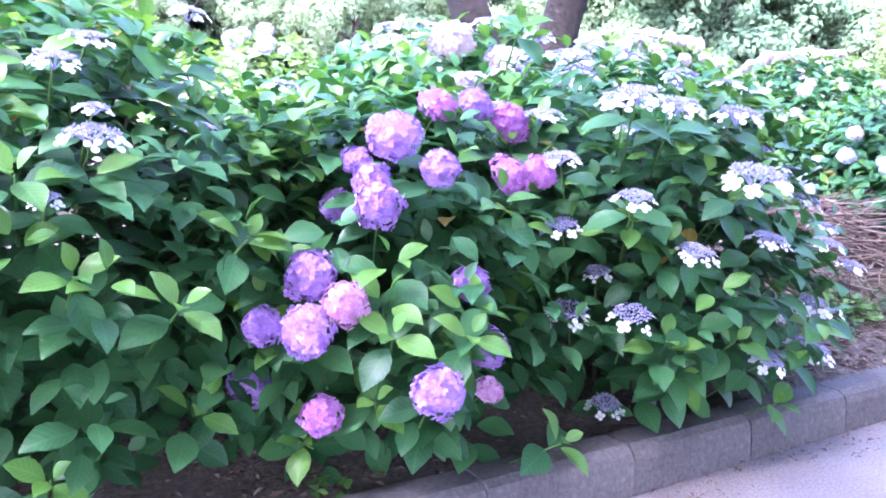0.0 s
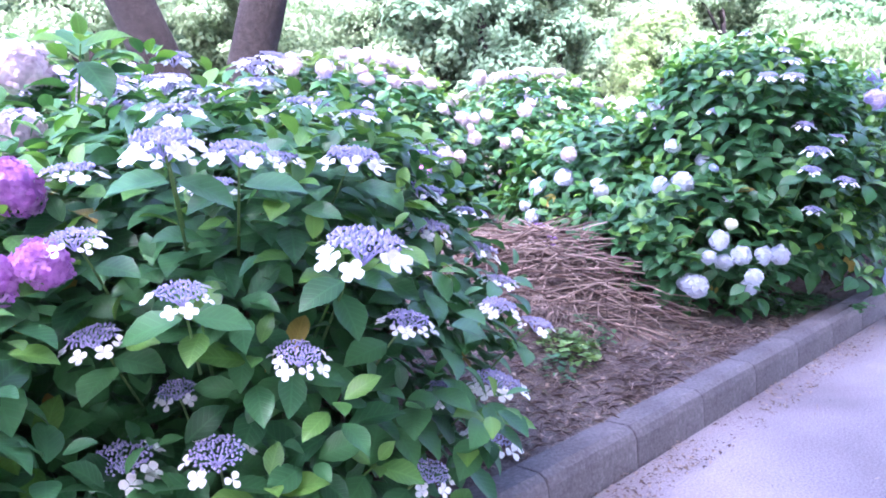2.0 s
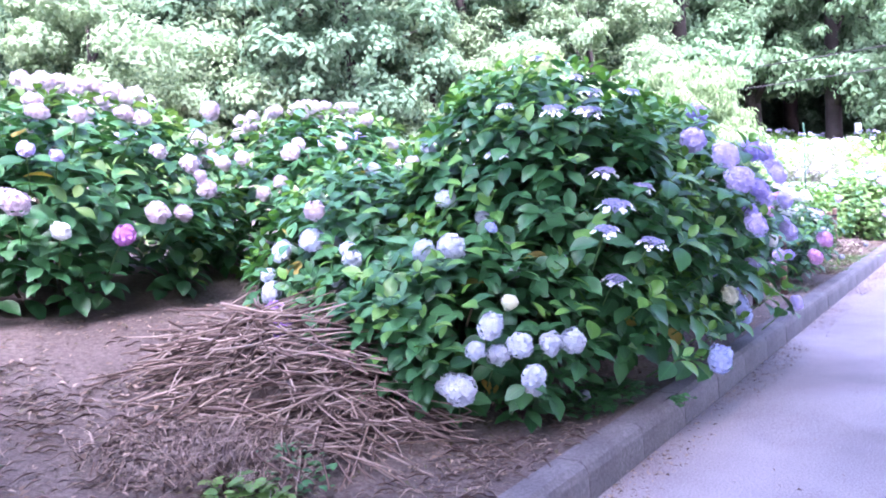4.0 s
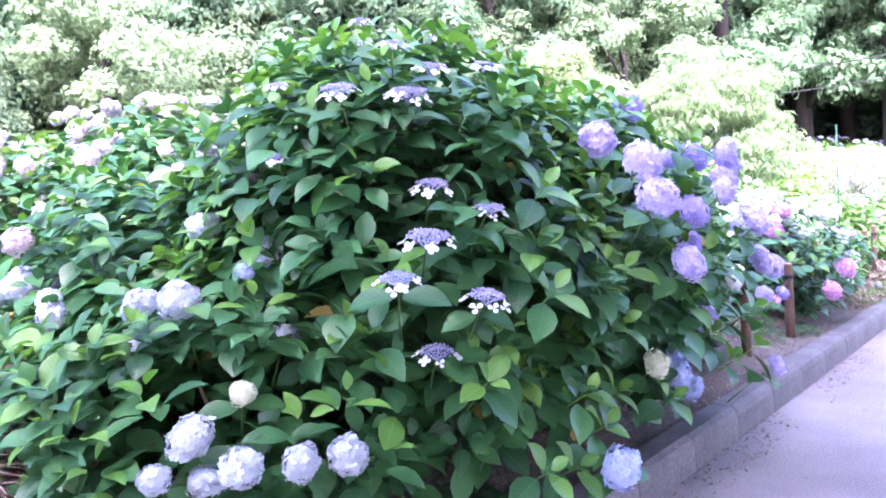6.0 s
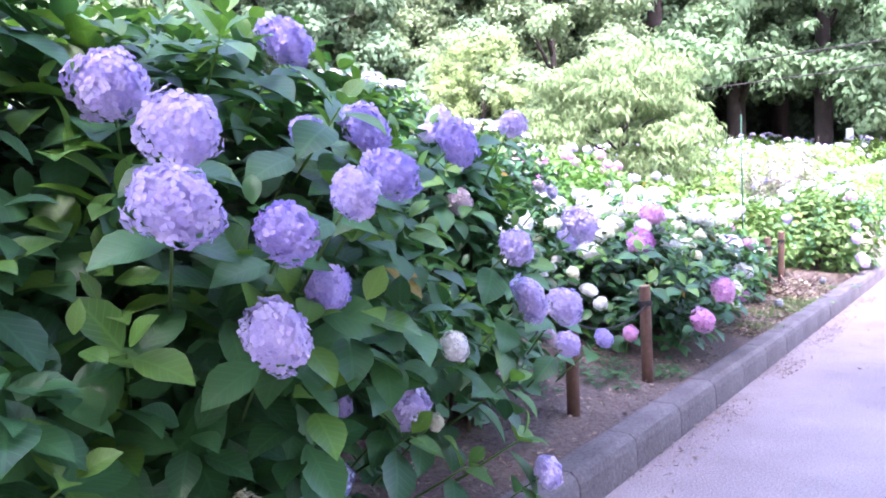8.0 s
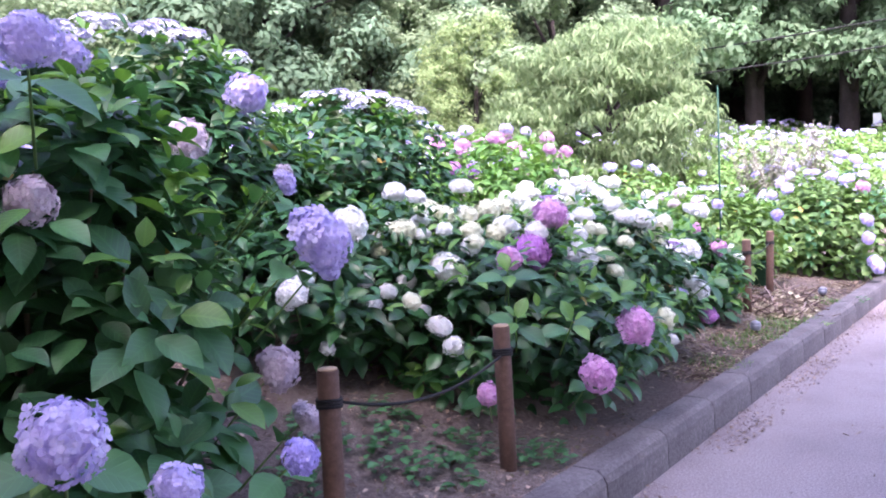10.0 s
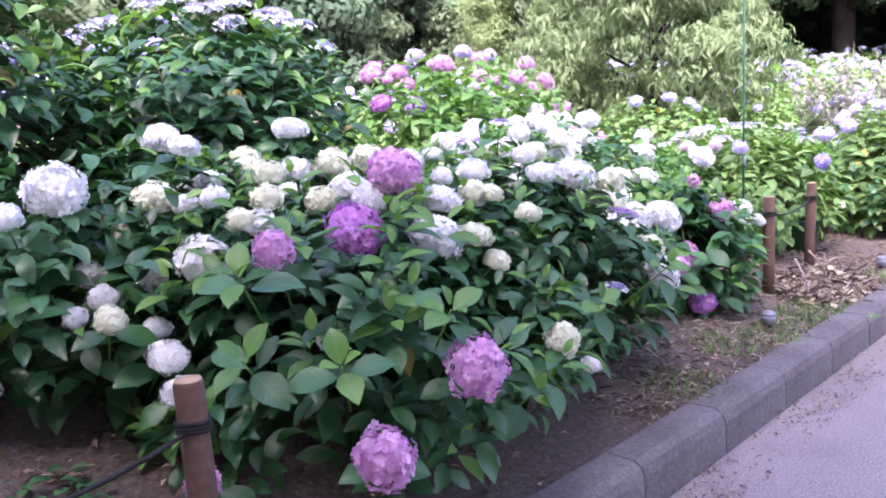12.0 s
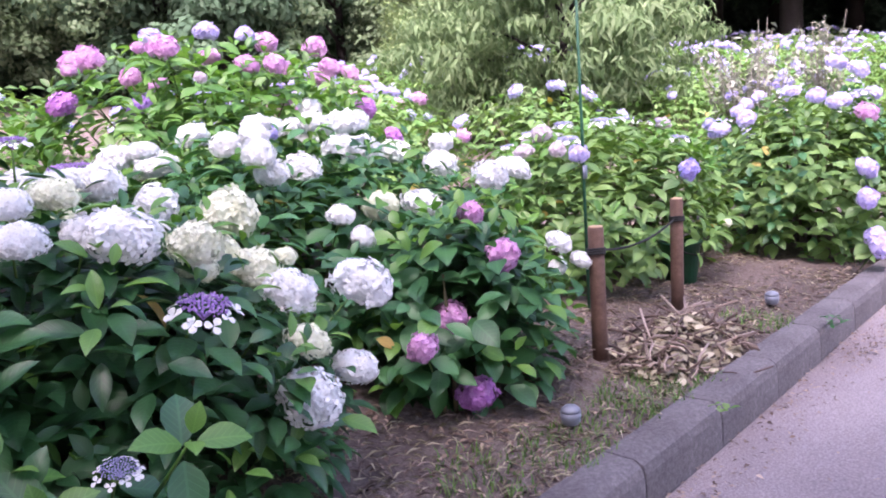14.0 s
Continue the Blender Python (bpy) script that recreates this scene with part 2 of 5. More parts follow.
tagged(new("road", mesh_of("road", rv, rf, [ASPHALT])), "worn mauve-grey asphalt footpath beside the bed", "path", kind="structure")

KERB_LENGTH = 0.648


def kerb_block(seed):
    """One kerb stone: battered face, rounded front edge, open joints at the ends."""
    rng = random.Random(seed)
    prof = [(0.0, -0.08), (0.008, 0.13), (0.02, 0.165), (0.05, 0.186), (0.17, 0.184), (0.185, 0.17), (0.185, -0.08)]
    verts, n = [], len(prof)
    for x in (0.002, 0.007, 0.22, 0.43, KERB_LENGTH - 0.007, KERB_LENGTH - 0.002):
        inset = 0.003 if x in (0.002, KERB_LENGTH - 0.002) else 0.0
        for y, z in prof:
            verts.append((x, y + (inset if y < 0.1 else -inset) + rng.uniform(-0.002, 0.002), z - (inset if z > 0 else 0) + rng.uniform(-0.002, 0.002)))
    faces = [[i * n + k, i * n + k + 1, (i + 1) * n + k + 1, (i + 1) * n + k] for i in range(5) for k in range(n - 1)]
    faces += [list(range(n)), [5 * n + k for k in range(n)][::-1]]
    return mesh_of("kerb_stone", verts, [f[::-1] for f in faces], [CONCRETE], smooth=False)


kerb = thing("kerb", 0, 0, 0, "grey weathered concrete kerb edging the flower bed", "kerb", kind="structure")


# ---------------------------------------------------------------- leaves and flowers
ROW_T = [0.07, 0.24, 0.45, 0.66, 0.85]
ROW_W = [0.12, 0.25, 0.33, 0.305, 0.17]
LEAF_V = [(0, 0, 0)] + [(s * w_, t + 0.03 * abs(s), 0.26 * w_ * abs(s) - 0.22 * t ** 2.2) for t, w_ in zip(ROW_T, ROW_W) for s in (-1, 0, 1)] + [(0, 1.03, -0.27)]
LEAF_V = np.array(LEAF_V)
LEAF_UV = np.array([(0.5, 0)] + [(0.5 + s * w_, t) for t, w_ in zip(ROW_T, ROW_W) for s in (-1, 0, 1)] + [(0.5, 1)])
LEAF_F = [[0, 2, 1], [0, 3, 2]]
for r_ in range(4):
    a_ = 1 + 3 * r_
    LEAF_F += [[a_, a_ + 1, a_ + 4], [a_, a_ + 4, a_ + 3], [a_ + 1, a_ + 2, a_ + 5], [a_ + 1, a_ + 5, a_ + 4]]
LEAF_F += [[13, 14, 16], [14, 15, 16]]
LEAF_F = np.array(LEAF_F)
SMALL_V = np.array([(0, 0, 0), (-0.27, 0.42, 0.08), (0.27, 0.42, 0.08), (0, 0.45, 0.0), (0, 1, -0.2)])
SMALL_UV = np.array([(0.5, 0), (0.2, 0.42), (0.8, 0.42), (0.5, 0.45), (0.5, 1)])
SMALL_F = np.array([[0, 3, 1], [0, 2, 3], [1, 3, 4], [3, 2, 4]])


def leaf_batch(name, mats, pos, basis, size, index, small=False):
    """One mesh of many leaves: places, frames (columns: side, along, up), sizes, material slots."""
    V, F, U = (SMALL_V, SMALL_F, SMALL_UV) if small else (LEAF_V, LEAF_F, LEAF_UV)
    n = len(pos)
    verts = np.einsum("nij,kj->nki", basis, V) * size[:, None, None] + pos[:, None, :]
    faces = F[None] + (np.arange(n) * len(V))[:, None, None]
    return mesh_of(name, verts.reshape(-1, 3), faces.reshape(-1, 3), mats, True, np.tile(U, (n, 1)), np.repeat(index, len(F)))


def frames_of(along, up):
    along = along / np.linalg.norm(along, axis=1, keepdims=True)
    side = np.cross(along, up)
    side /= np.linalg.norm(side, axis=1, keepdims=True) + 1e-9
    return np.stack([side, along, np.cross(side, along)], axis=2)


def floret(rng, petals=4, open_=0.12):
    """A four-petalled floret of width about 1, facing +z."""
    verts, faces = [(0, 0, -0.05)], []
    turn = rng.uniform(0, 6.28)
    for k in range(petals):
        a = turn + 2 * math.pi * k / petals
        c, s = math.cos(a), math.sin(a)
        lift = open_ + rng.uniform(-0.08, 0.08)
        n = len(verts)
        for r, o in ((0.26, -0.23), (0.48, -0.20), (0.56, 0.0), (0.48, 0.20), (0.26, 0.23)):
            verts.append((c * r - s * o, s * r + c * o, lift * (0.6 if r < 0.5 else 0.9) + rng.uniform(-0.03, 0.03)))
        faces += [[0, n, n + 4], [n, n + 1, n + 4], [n + 1, n + 3, n + 4], [n + 1, n + 2, n + 3]]
    return verts, faces


def rosette(points, normals, widths, rng):
    pieces = []
    for p, nrm, wd in zip(points, normals, widths):
        nrm = Vector(nrm).normalized()
        q = nrm.to_track_quat("Z", "Y")
        v, f = floret(rng)
        pieces.append(([Vector(p) + q @ (Vector(x) * wd) for x in v], f))
    return join(pieces)


def mophead_mesh(seed, count=92, flat=0.85, wide=1.0, lumpy=0.30):
    """A rounded head of florets, radius 1, stalk below."""
    rng = random.Random(seed)
    pts, nrm, wd = [], [], []
    for i in range(count):
        z = 1 - (i + 0.5) / count * 1.72
        r, a = math.sqrt(max(0, 1 - z * z)), i * 2.39996
        d = Vector((r * math.cos(a), r * math.sin(a), z))
        lump = 1 + lumpy * noise.noise(d * 1.4 + Vector((seed * 3.7, 0, 0))) + rng.uniform(-0.06, 0.06) * wide
        pts.append(Vector((d.x, d.y, d.z * flat)) * lump * 0.93)
        nrm.append(d + Vector([rng.uniform(-0.5, 0.5) for _ in range(3)]))
        wd.append(rng.uniform(0.30, 0.43) * wide)
    v, f = rosette(pts, nrm, wd, rng)
    core = bmesh.new()
    bmesh.ops.create_icosphere(core, subdivisions=2, radius=0.80 if wide > 0.65 else 0.87)
    cv, cf = [Vector((x.co.x, x.co.y, x.co.z * flat)) for x in core.verts], [[x.index for x in q.verts] for q in core.faces]
    core.free()
    v, f = join([(v, f), (cv, cf)])
    return mesh_of("flower_head", v, f, [PETALS["white"]], smooth=False)


def lace_bud_mesh(seed):
    """The flat centre of a lacecap: many tiny buds on a shallow dome, radius 1."""
    rng = random.Random(seed)
    pieces = []
    for i in range(110):
        r, a = 0.80 * math.sqrt((i + 0.5) / 110), i * 2.39996
        p = Vector((r * math.cos(a), r * math.sin(a), 0.22 * (1 - r * r) + rng.uniform(-0.05, 0.07)))
        s = rng.uniform(0.045, 0.075)
        o = [p + Vector(x) * s for x in ((1, 0, 0), (0, 1, 0), (-1, 0, 0), (0, -1, 0), (0, 0, 1.2), (0, 0, -1))]
        pieces.append((o, [[0, 1, 4], [1, 2, 4], [2, 3, 4], [3, 0, 4], [1, 0, 5], [2, 1, 5], [3, 2, 5], [0, 3, 5]]))
    for k in range(7):
        a = k * 0.9
        pieces.append(tube([(0, 0, -0.45), (0.3 * math.cos(a), 0.3 * math.sin(a), -0.1), (0.6 * math.cos(a), 0.6 * math.sin(a), 0.08)], [0.03, 0.025, 0.02], 4))
    v, f = join(pieces)
    return mesh_of("flower_head", v, f, [PETALS["bud"]], smooth=False)


def floret_mesh(seed):
    v, f = floret(random.Random(seed), 4 if seed % 3 else 3)
    return mesh_of("floret", v, f, [PETALS["white"]], smooth=False)


MOPS = [mophead_mesh(s, 135, fl) for s, fl in ((1, 0.85), (2, 0.8), (3, 0.92), (4, 0.76))]
FLAT_MOPS = [mophead_mesh(s, 250, 0.72, 0.60, 0.24) for s in (5, 6, 15)]
FAR_MOP = mophead_mesh(16, 34, 0.75, 1.5)
BUDS = [lace_bud_mesh(s) for s in (7, 8)]
FLORETS = [floret_mesh(s) for s in (9, 10, 11)]
LEAF_MESHES = {}


def single_leaf(slot_mats, k):
    key = (slot_mats[k].name)
    if key not in LEAF_MESHES:
        LEAF_MESHES[key] = mesh_of("leaf", LEAF_V, LEAF_F, [slot_mats[k]], True, LEAF_UV)
    return LEAF_MESHES[key]


def flower(bush, kind, colour, x, y, z, r, facing, rng):
    """A flower head at a place of the plan, facing outward from its bush."""
    facing = Vector(facing).normalized()
    if kind == "lace":
        facing = (facing * 0.45 + Vector((0, 0, 1))).normalized()
    if colour in ("white", "cream") and x > 7:
        facing = (facing * 0.6 + Vector((0, 0, 0.7))).normalized()
    q = facing.to_track_quat("Z", "Y") @ Euler((0, 0, rng.uniform(0, 6.28))).to_quaternion()
    m = Matrix.LocRotScale(Vector((x, y, z)) - bush.location, q, (r * rng.uniform(0.88, 1.1), r * rng.uniform(0.88, 1.1), r * rng.uniform(0.82, 1.08)))
    mesh = rng.choice(BUDS) if kind == "lace" else rng.choice(FLAT_MOPS if colour in ("cream", "white") and rng.random() < (0.35 if x < 7 else 0.5) else MOPS)
    head = part("flower_head", mesh, bush, m)
    head.material_slots[0].link = "OBJECT"
    head.material_slots[0].material = PETALS[colour]
    if kind == "lace":
        count = rng.choice((6, 7, 8, 9))
        for k in range(count):
            a, d = 2 * math.pi * (k + rng.uniform(-0.3, 0.3)) / count, rng.uniform(0.80, 1.0)
            w = rng.uniform(0.46, 0.62)
            tilt = Vector((0.8 * math.cos(a), 0.8 * math.sin(a), 1.0)).to_track_quat("Z", "Y")
            part("floret", rng.choice(FLORETS), head, Matrix.LocRotScale((d * math.cos(a), d * math.sin(a), rng.uniform(-0.25, -0.02)), tilt, (w, w, w)))
    return head


def flower_stalk(bush, head, root, out, r, leaf, mats, rng):
    """The green stalk below a flower head, with the pair of leaves that it stands on."""
    back = ((root - head).normalized() * 0.6 - out * 0.3 + Vector((0, 0, -0.5))).normalized()
    a, b, c = head + back * r * 0.3, head + back * (r * 0.8 + 0.05), head + back * (r + 0.26) + Vector((0, 0, -0.03))
    v, f = tube([p - bush.location for p in (a, b, c)], [0.0028, 0.0034, 0.0045], 5)
    part("stalk", mesh_of("stalk", v, f, [STALK]), bush)
    side = Vector((-out.y, out.x, 0.0)).normalized()
    for sign in (-1, 1):
        d = (side * sign + out * rng.uniform(-0.1, 0.5) + Vector((0, 0, rng.uniform(-0.45, 0.05)))).normalized()
        fr = frames_of(np.array([d]), np.array([Vector((0, 0, 0.8)) + out * 0.6]))[0]
        s = leaf * rng.uniform(0.8, 1.1)
        part("leaf", single_leaf(mats, 0), bush, Matrix.Translation(b + d * 0.01 - bush.location) @ Matrix([list(q) for q in fr]).to_4x4() @ Matrix.Diagonal((s, s, s, 1)))


def dome_point(c, rad, zb, zt, th, a, shrink=1.0):
    e = 0.82
    cr, sr = max(0.0, math.cos(a)) ** e, math.sin(a) ** e
    under = 0.72 + 0.28 * min(1.0, sr / 0.35)
    lump = 1 + 0.13 * noise.noise((c[0] * 3 + 1.9 * math.cos(th), c[1] * 3 + 1.9 * math.sin(th), 2.2 * sr))
    k = cr * under * lump * shrink
    return (c[0] + rad[0] * k * math.cos(th), c[1] + rad[1] * k * math.sin(th), zb + (zt - zb) * sr * (0.35 + 0.65 * shrink) * (0.94 + 0.06 * lump))


def rosette_shoot(ob, x, y, z, facing, size, rng, turn=0.0):
    """A fresh leafy shoot that stands out of a bush: three crossed pairs of leaves."""
    axis = Vector(facing).normalized()
    q = axis.to_track_quat("Z", "Y")
    for pair, (down, sz, open_) in enumerate(((0.0, 0.55, 0.6), (0.02, 0.9, 1.1), (0.06, 1.15, 1.45))):
        for side in (0, 1):
            t = turn + pair * math.pi / 2 + side * math.pi + rng.uniform(-0.2, 0.2)
            d = q @ Vector((math.cos(t) * math.sin(open_), math.sin(t) * math.sin(open_), math.cos(open_)))
            f = frames_of(np.array([d]), np.array([axis * 0.7 + Vector((0, 0, 0.4))]))[0]
            s = size * sz * rng.uniform(0.9, 1.1)
            place = Vector((x, y, z)) - axis * down + d * 0.015 - ob.location
            part("leaf", single_leaf([LEAF, YOUNG], 1 if pair < 2 else 0), ob, Matrix.Translation(place) @ Matrix([list(r) for r in f]).to_4x4() @ Matrix.Diagonal((s, s, s, 1)))
    v, f = tube([Vector((x, y, z)) - ob.location, Vector((x, y, z)) - axis * 0.12 - ob.location, Vector((x, y, z)) - axis * 0.28 - ob.location], [0.003, 0.004, 0.005], 5)
    part("shoot_stem", mesh_of("shoot_stem", v, f, [YOUNG]), ob)


def bush(label, cx, cy, ru, rv, top, shoots, leaf=0.15, mats=None, heads=(), kind="mop", scatter=(), singles=120, bare=0.16, group="hydrangea bushes", seed=0, young=0.5, small=False, shoots_at=(), slim=1.0):
    """A hydrangea: woody canes, paired leaves on shoots over a lumpy dome, flower heads on it."""
    rng = random.Random(seed * 7 + 3)
    mats = mats or [LEAF, YOUNG, YELLOW]
    zg = ground_z(cx, cy)
    low = min(ground_z(cx, cy - rv * 0.8), zg)
    zb = low + bare
    ob = thing("hydrangea_bush", cx, cy, zg, label, "hydrangea bush", group)
    canes = []
    for k in range(14):
        th = rng.uniform(0, 6.28)
        end = dome_point((cx, cy), (ru, rv), zb, top, th, rng.uniform(0.3, 1.2), 0.8)
        r0 = 0.18 * rng.random()
        s = Vector((cx + r0 * math.cos(th) * 2, cy + r0 * math.sin(th) * 2, 0))
        s.z = ground_z(s.x, s.y) - 0.03
        mid = s.lerp(Vector(end), 0.5) + Vector((0, 0, 0.12))
        canes.append(tube([s, mid, end], [0.011, 0.009, 0.005], 5))
    v, f = join(canes)
    part("cane", mesh_of("cane", np.array(v) - np.array((cx, cy, zg)), f, [STEM]), ob)
    pos, along, up, size, idx = [], [], [], [], []
    for k in range(int(shoots * (1.0 if small else 1.2))):
        layer = (1.0, 0.86, 1.0, 0.7, 1.0, 0.86, 1.0, 0.5, 1.0, 0.7)[k % 10]
        th = rng.uniform(0, 2 * math.pi)
        a = math.asin(min(0.999, rng.random() ** 0.9)) * 0.98 + 0.01
        p = Vector(dome_point((cx, cy), (ru, rv), zb, top, th, a, layer))
        if layer > 0.8 and not small and noise.noise(p * 2.7 + Vector((seed * 1.3, 0, 0))) > (0.24 if layer == 1.0 else 0.36):
            continue
        n = Vector(((p.x - cx) / ru ** 2, (p.y - cy) / rv ** 2, (p.z - zb) / (top - zb) ** 2 * 0.8)).normalized()
        axis = (n * 0.75 + Vector((0, 0, 0.75)) + Vector([rng.uniform(-0.25, 0.25) for _ in range(3)])).normalized()
        q = axis.to_track_quat("Z", "Y")
        spin = rng.uniform(0, 6.28)
        fresh = layer == 1.0 and rng.random() < young * (0.5 + 0.6 * math.sin(a))
        for pair, (down, sz, open_) in enumerate(((0.0, 0.55, 0.75), (0.035, 0.85, 1.15), (0.085, 1.0, 1.35), (0.15, 1.0, 1.52))):
            if small and pair == 0:
                continue
            for side in (0, 1):
                t = spin + pair * math.pi / 2 + side * math.pi + rng.uniform(-0.3, 0.3)
                d = q @ Vector((math.cos(t) * math.sin(open_), math.sin(t) * math.sin(open_), math.cos(open_)))
                d = (d + Vector((0, 0, -0.22 * rng.random())) + n * 0.15).normalized()
                o = p - axis * down + d * 0.03
                pos.append(o)
                along.append(d)
                flat = rng.random() ** 0.65
                face = (axis * 0.6 + n * 0.5) * (1 - flat) + (Vector((0, 0, 0.9)) + axis * 0.3) * flat
                up.append((face + Vector([rng.uniform(-0.32, 0.32) for _ in range(3)])).normalized())
                size.append(leaf * sz * rng.uniform(0.8, 1.15) * (1.0 if layer > 0.8 else 1.2))
                idx.append(1 if fresh and pair < 2 else (2 if rng.random() < 0.004 else 0))
    pos, along, up, size, idx = np.array(pos), np.array(along), np.array(up), np.array(size), np.array(idx)
    basis = frames_of(along, up)
    basis[:, :, 0] *= np.array([slim * rng.uniform(0.78, 1.1) for _ in size])[:, None]
    base = np.array((cx, cy, zg))
    clear = np.ones(len(pos), dtype=bool)
    middle = pos + basis[:, :, 1] * size[:, None] * 0.5
    for colour, x, y, z, r in heads:
        out = np.array(((x - cx) / ru ** 2, (y - cy) / rv ** 2, (z - zb) / (top - zb) ** 2 * 0.6))
        out = out / np.linalg.norm(out) + np.array((0, -0.15, 0.45))
        out /= np.linalg.norm(out)
        away = middle - np.array((x, y, z))
        ahead = away @ out
        beside = np.linalg.norm(away - ahead[:, None] * out, axis=1)
        clear &= ~((ahead > -0.4 * r) & (ahead < 0.45) & (beside < r * 1.05 + 0.02))
    pos, basis, size, idx = pos[clear], basis[clear], size[clear], idx[clear]
    near = np.argsort(pos[:, 1] + 0.15 * np.abs(pos[:, 2] - 0.9))[:singles] if singles else np.array([], dtype=int)
    for i in near:
        m = Matrix.Translation(pos[i] - base) @ Matrix([list(r) for r in basis[i]]).to_4x4() @ Matrix.Diagonal((size[i], size[i], size[i], 1))
        part("leaf", single_leaf(mats, idx[i]), ob, m)
    rest = np.setdiff1d(np.arange(len(pos)), near)
    tagged(part("foliage", leaf_batch("foliage", mats, pos[rest] - base, basis[rest], size[rest], idx[rest], small), ob), kind="stuff")
    for x, y, z in shoots_at:
        n = Vector(((x - cx) / ru ** 2, (y - cy) / rv ** 2, (z - zb) / (top - zb) ** 2 * 0.6)).normalized()
        rosette_shoot(ob, x + n.x * 0.09, y + n.y * 0.09, z + n.z * 0.06, n + Vector((0, 0, 0.6)), leaf * 0.95, rng, rng.uniform(0, 3))
    for colour, x, y, z, r in heads:
        n = Vector(((x - cx) / ru ** 2, (y - cy) / rv ** 2, (z - zb) / (top - zb) ** 2 * 0.6))
        out = n.normalized()
        flower(ob, kind if colour not in ("bud", "violet_lace") else "lace", colour, x, y, z, r, out + Vector((0, -0.15, 0.45)), rng)
        flower_stalk(ob, Vector((x, y, z)), Vector((cx, cy, max(zb, z - 0.35))), out, r, leaf, mats, rng)
    for colour, count, r, lo, hi in scatter:
        joined = []
        for k in range(count):
            th, a = rng.uniform(0, 2 * math.pi), rng.uniform(lo, hi)
            p = Vector(dome_point((cx, cy), (ru, rv), zb, top, th, a, 1.03))
            n = Vector(((p.x - cx) / ru ** 2, (p.y - cy) / rv ** 2, (p.z - zb) / (top - zb) ** 2)).normalized() + Vector((0, 0, 0.6))
            if small:
                q = n.normalized().to_track_quat("Z", "Y")
                joined.append(([p - ob.location + q @ (w.co * r * rng.uniform(0.95, 1.05)) for w in FAR_MOP.vertices], [list(f_.vertices) for f_ in FAR_MOP.polygons]))
            else:
                flower(ob, "lace" if colour in ("bud", "violet_lace") else "mop", colour, p.x, p.y, p.z + 0.02, r * rng.uniform(0.8, 1.15), n, rng)
        if joined:
            v, f = join(joined)
            tagged(part("bloom", mesh_of("bloom", v, f, [PETALS[colour]], smooth=False), ob), kind="stuff")
    return ob

# ---------------------------------------------------------------- flower heads: colour, place, radius
HEADS_PURPLE = [
    ("magenta", -0.61, 0.38, 1.43, 0.068), ("purple", -0.47, 0.36, 1.44, 0.066), ("magenta", -0.31, 0.38, 1.38, 0.082), ("purple", -0.95, 0.31, 1.24, 0.050), ("purple", -0.96, 0.18, 1.18, 0.060),
    ("purple", -0.96, 0.13, 1.11, 0.076), ("purple", -1.00, 0.34, 1.09, 0.065), ("purple", -0.79, 0.05, 1.22, 0.058), ("magenta", -0.44, 0.18, 1.19, 0.072), ("magenta", -0.32, 0.17, 1.20, 0.070),
    ("purple", -1.16, 0.20, 0.90, 0.077), ("pink", -1.12, 0.02, 0.84, 0.067), ("purple", -1.22, 0.07, 0.76, 0.082), ("purple", -1.31, 0.20, 0.76, 0.054), ("purple", -1.31, 0.38, 0.53, 0.068),
    ("magenta", -1.17, 0.10, 0.49, 0.063), ("purple", -0.92, -0.17, 0.60, 0.081), ("pink", -0.68, -0.06, 0.54, 0.045), ("purple", -0.67, 0.06, 0.85, 0.061), ("purple", -0.62, 0.04, 0.64, 0.069),
    ("purple", -0.51, 0.30, 0.98, 0.034), ("purple", -0.90, 0.15, 1.32, 0.085),
]
HEADS_GREEN = [
    ("bud", -1.37, 0.64, 1.35, 0.071), ("bud", -1.05, 0.70, 1.50, 0.070), ("bud", -1.74, 0.16, 1.31, 0.086), ("bud", -1.86, 0.07, 1.16, 0.045), ("bud", -1.72, 0.36, 1.58, 0.064),
    ("bud", -1.73, 0.20, 1.38, 0.048), ("bud", -1.81, 0.28, 1.51, 0.070), ("bud", -1.40, 0.60, 1.71, 0.067),
]
HEADS_LACE = [
    ("bud", -0.23, 0.16, 1.01, 0.068), ("bud", -0.02, 0.20, 0.82, 0.064), ("bud", -0.18, 0.18, 0.69, 0.087), ("bud", -0.02, 0.01, 0.69, 0.085), ("bud", 0.16, -0.11, 0.92, 0.076),
    ("bud", -0.13, -0.10, 1.12, 0.067), ("bud", 0.28, -0.25, 1.19, 0.119), ("bud", -0.08, 0.01, 1.45, 0.092), ("bud", 0.04, -0.11, 1.43, 0.085), ("bud", 0.44, -0.03, 1.41, 0.094),
    ("bud", -0.26, 0.14, 1.25, 0.075), ("bud", 0.12, 0.29, 0.25, 0.073), ("bud", 0.60, -0.10, 0.46, 0.075), ("bud", 0.85, 0.06, 0.62, 0.086), ("bud", 1.03, -0.01, 0.62, 0.096),
    ("bud", 0.99, -0.01, 0.44, 0.091),
]
HEADS_LACE_MORE = [
    ("bud", 1.23, 0.22, 1.05, 0.090), ("bud", 0.50, -0.15, 0.95, 0.079), ("bud", -0.14, -0.10, 1.46, 0.091), ("bud", 1.38, 0.40, 1.18, 0.078), ("bud", 1.22, 0.12, 0.94, 0.071),
    ("bud", 1.03, -0.03, 0.89, 0.080), ("bud", 1.31, 0.03, 0.77, 0.076), ("bud", 0.90, 0.16, 1.17, 0.092), ("bud", 0.33, 0.79, 1.60, 0.115), ("bud", 0.64, 0.44, 1.60, 0.094),
    ("bud", 1.13, 0.43, 1.28, 0.108),
]
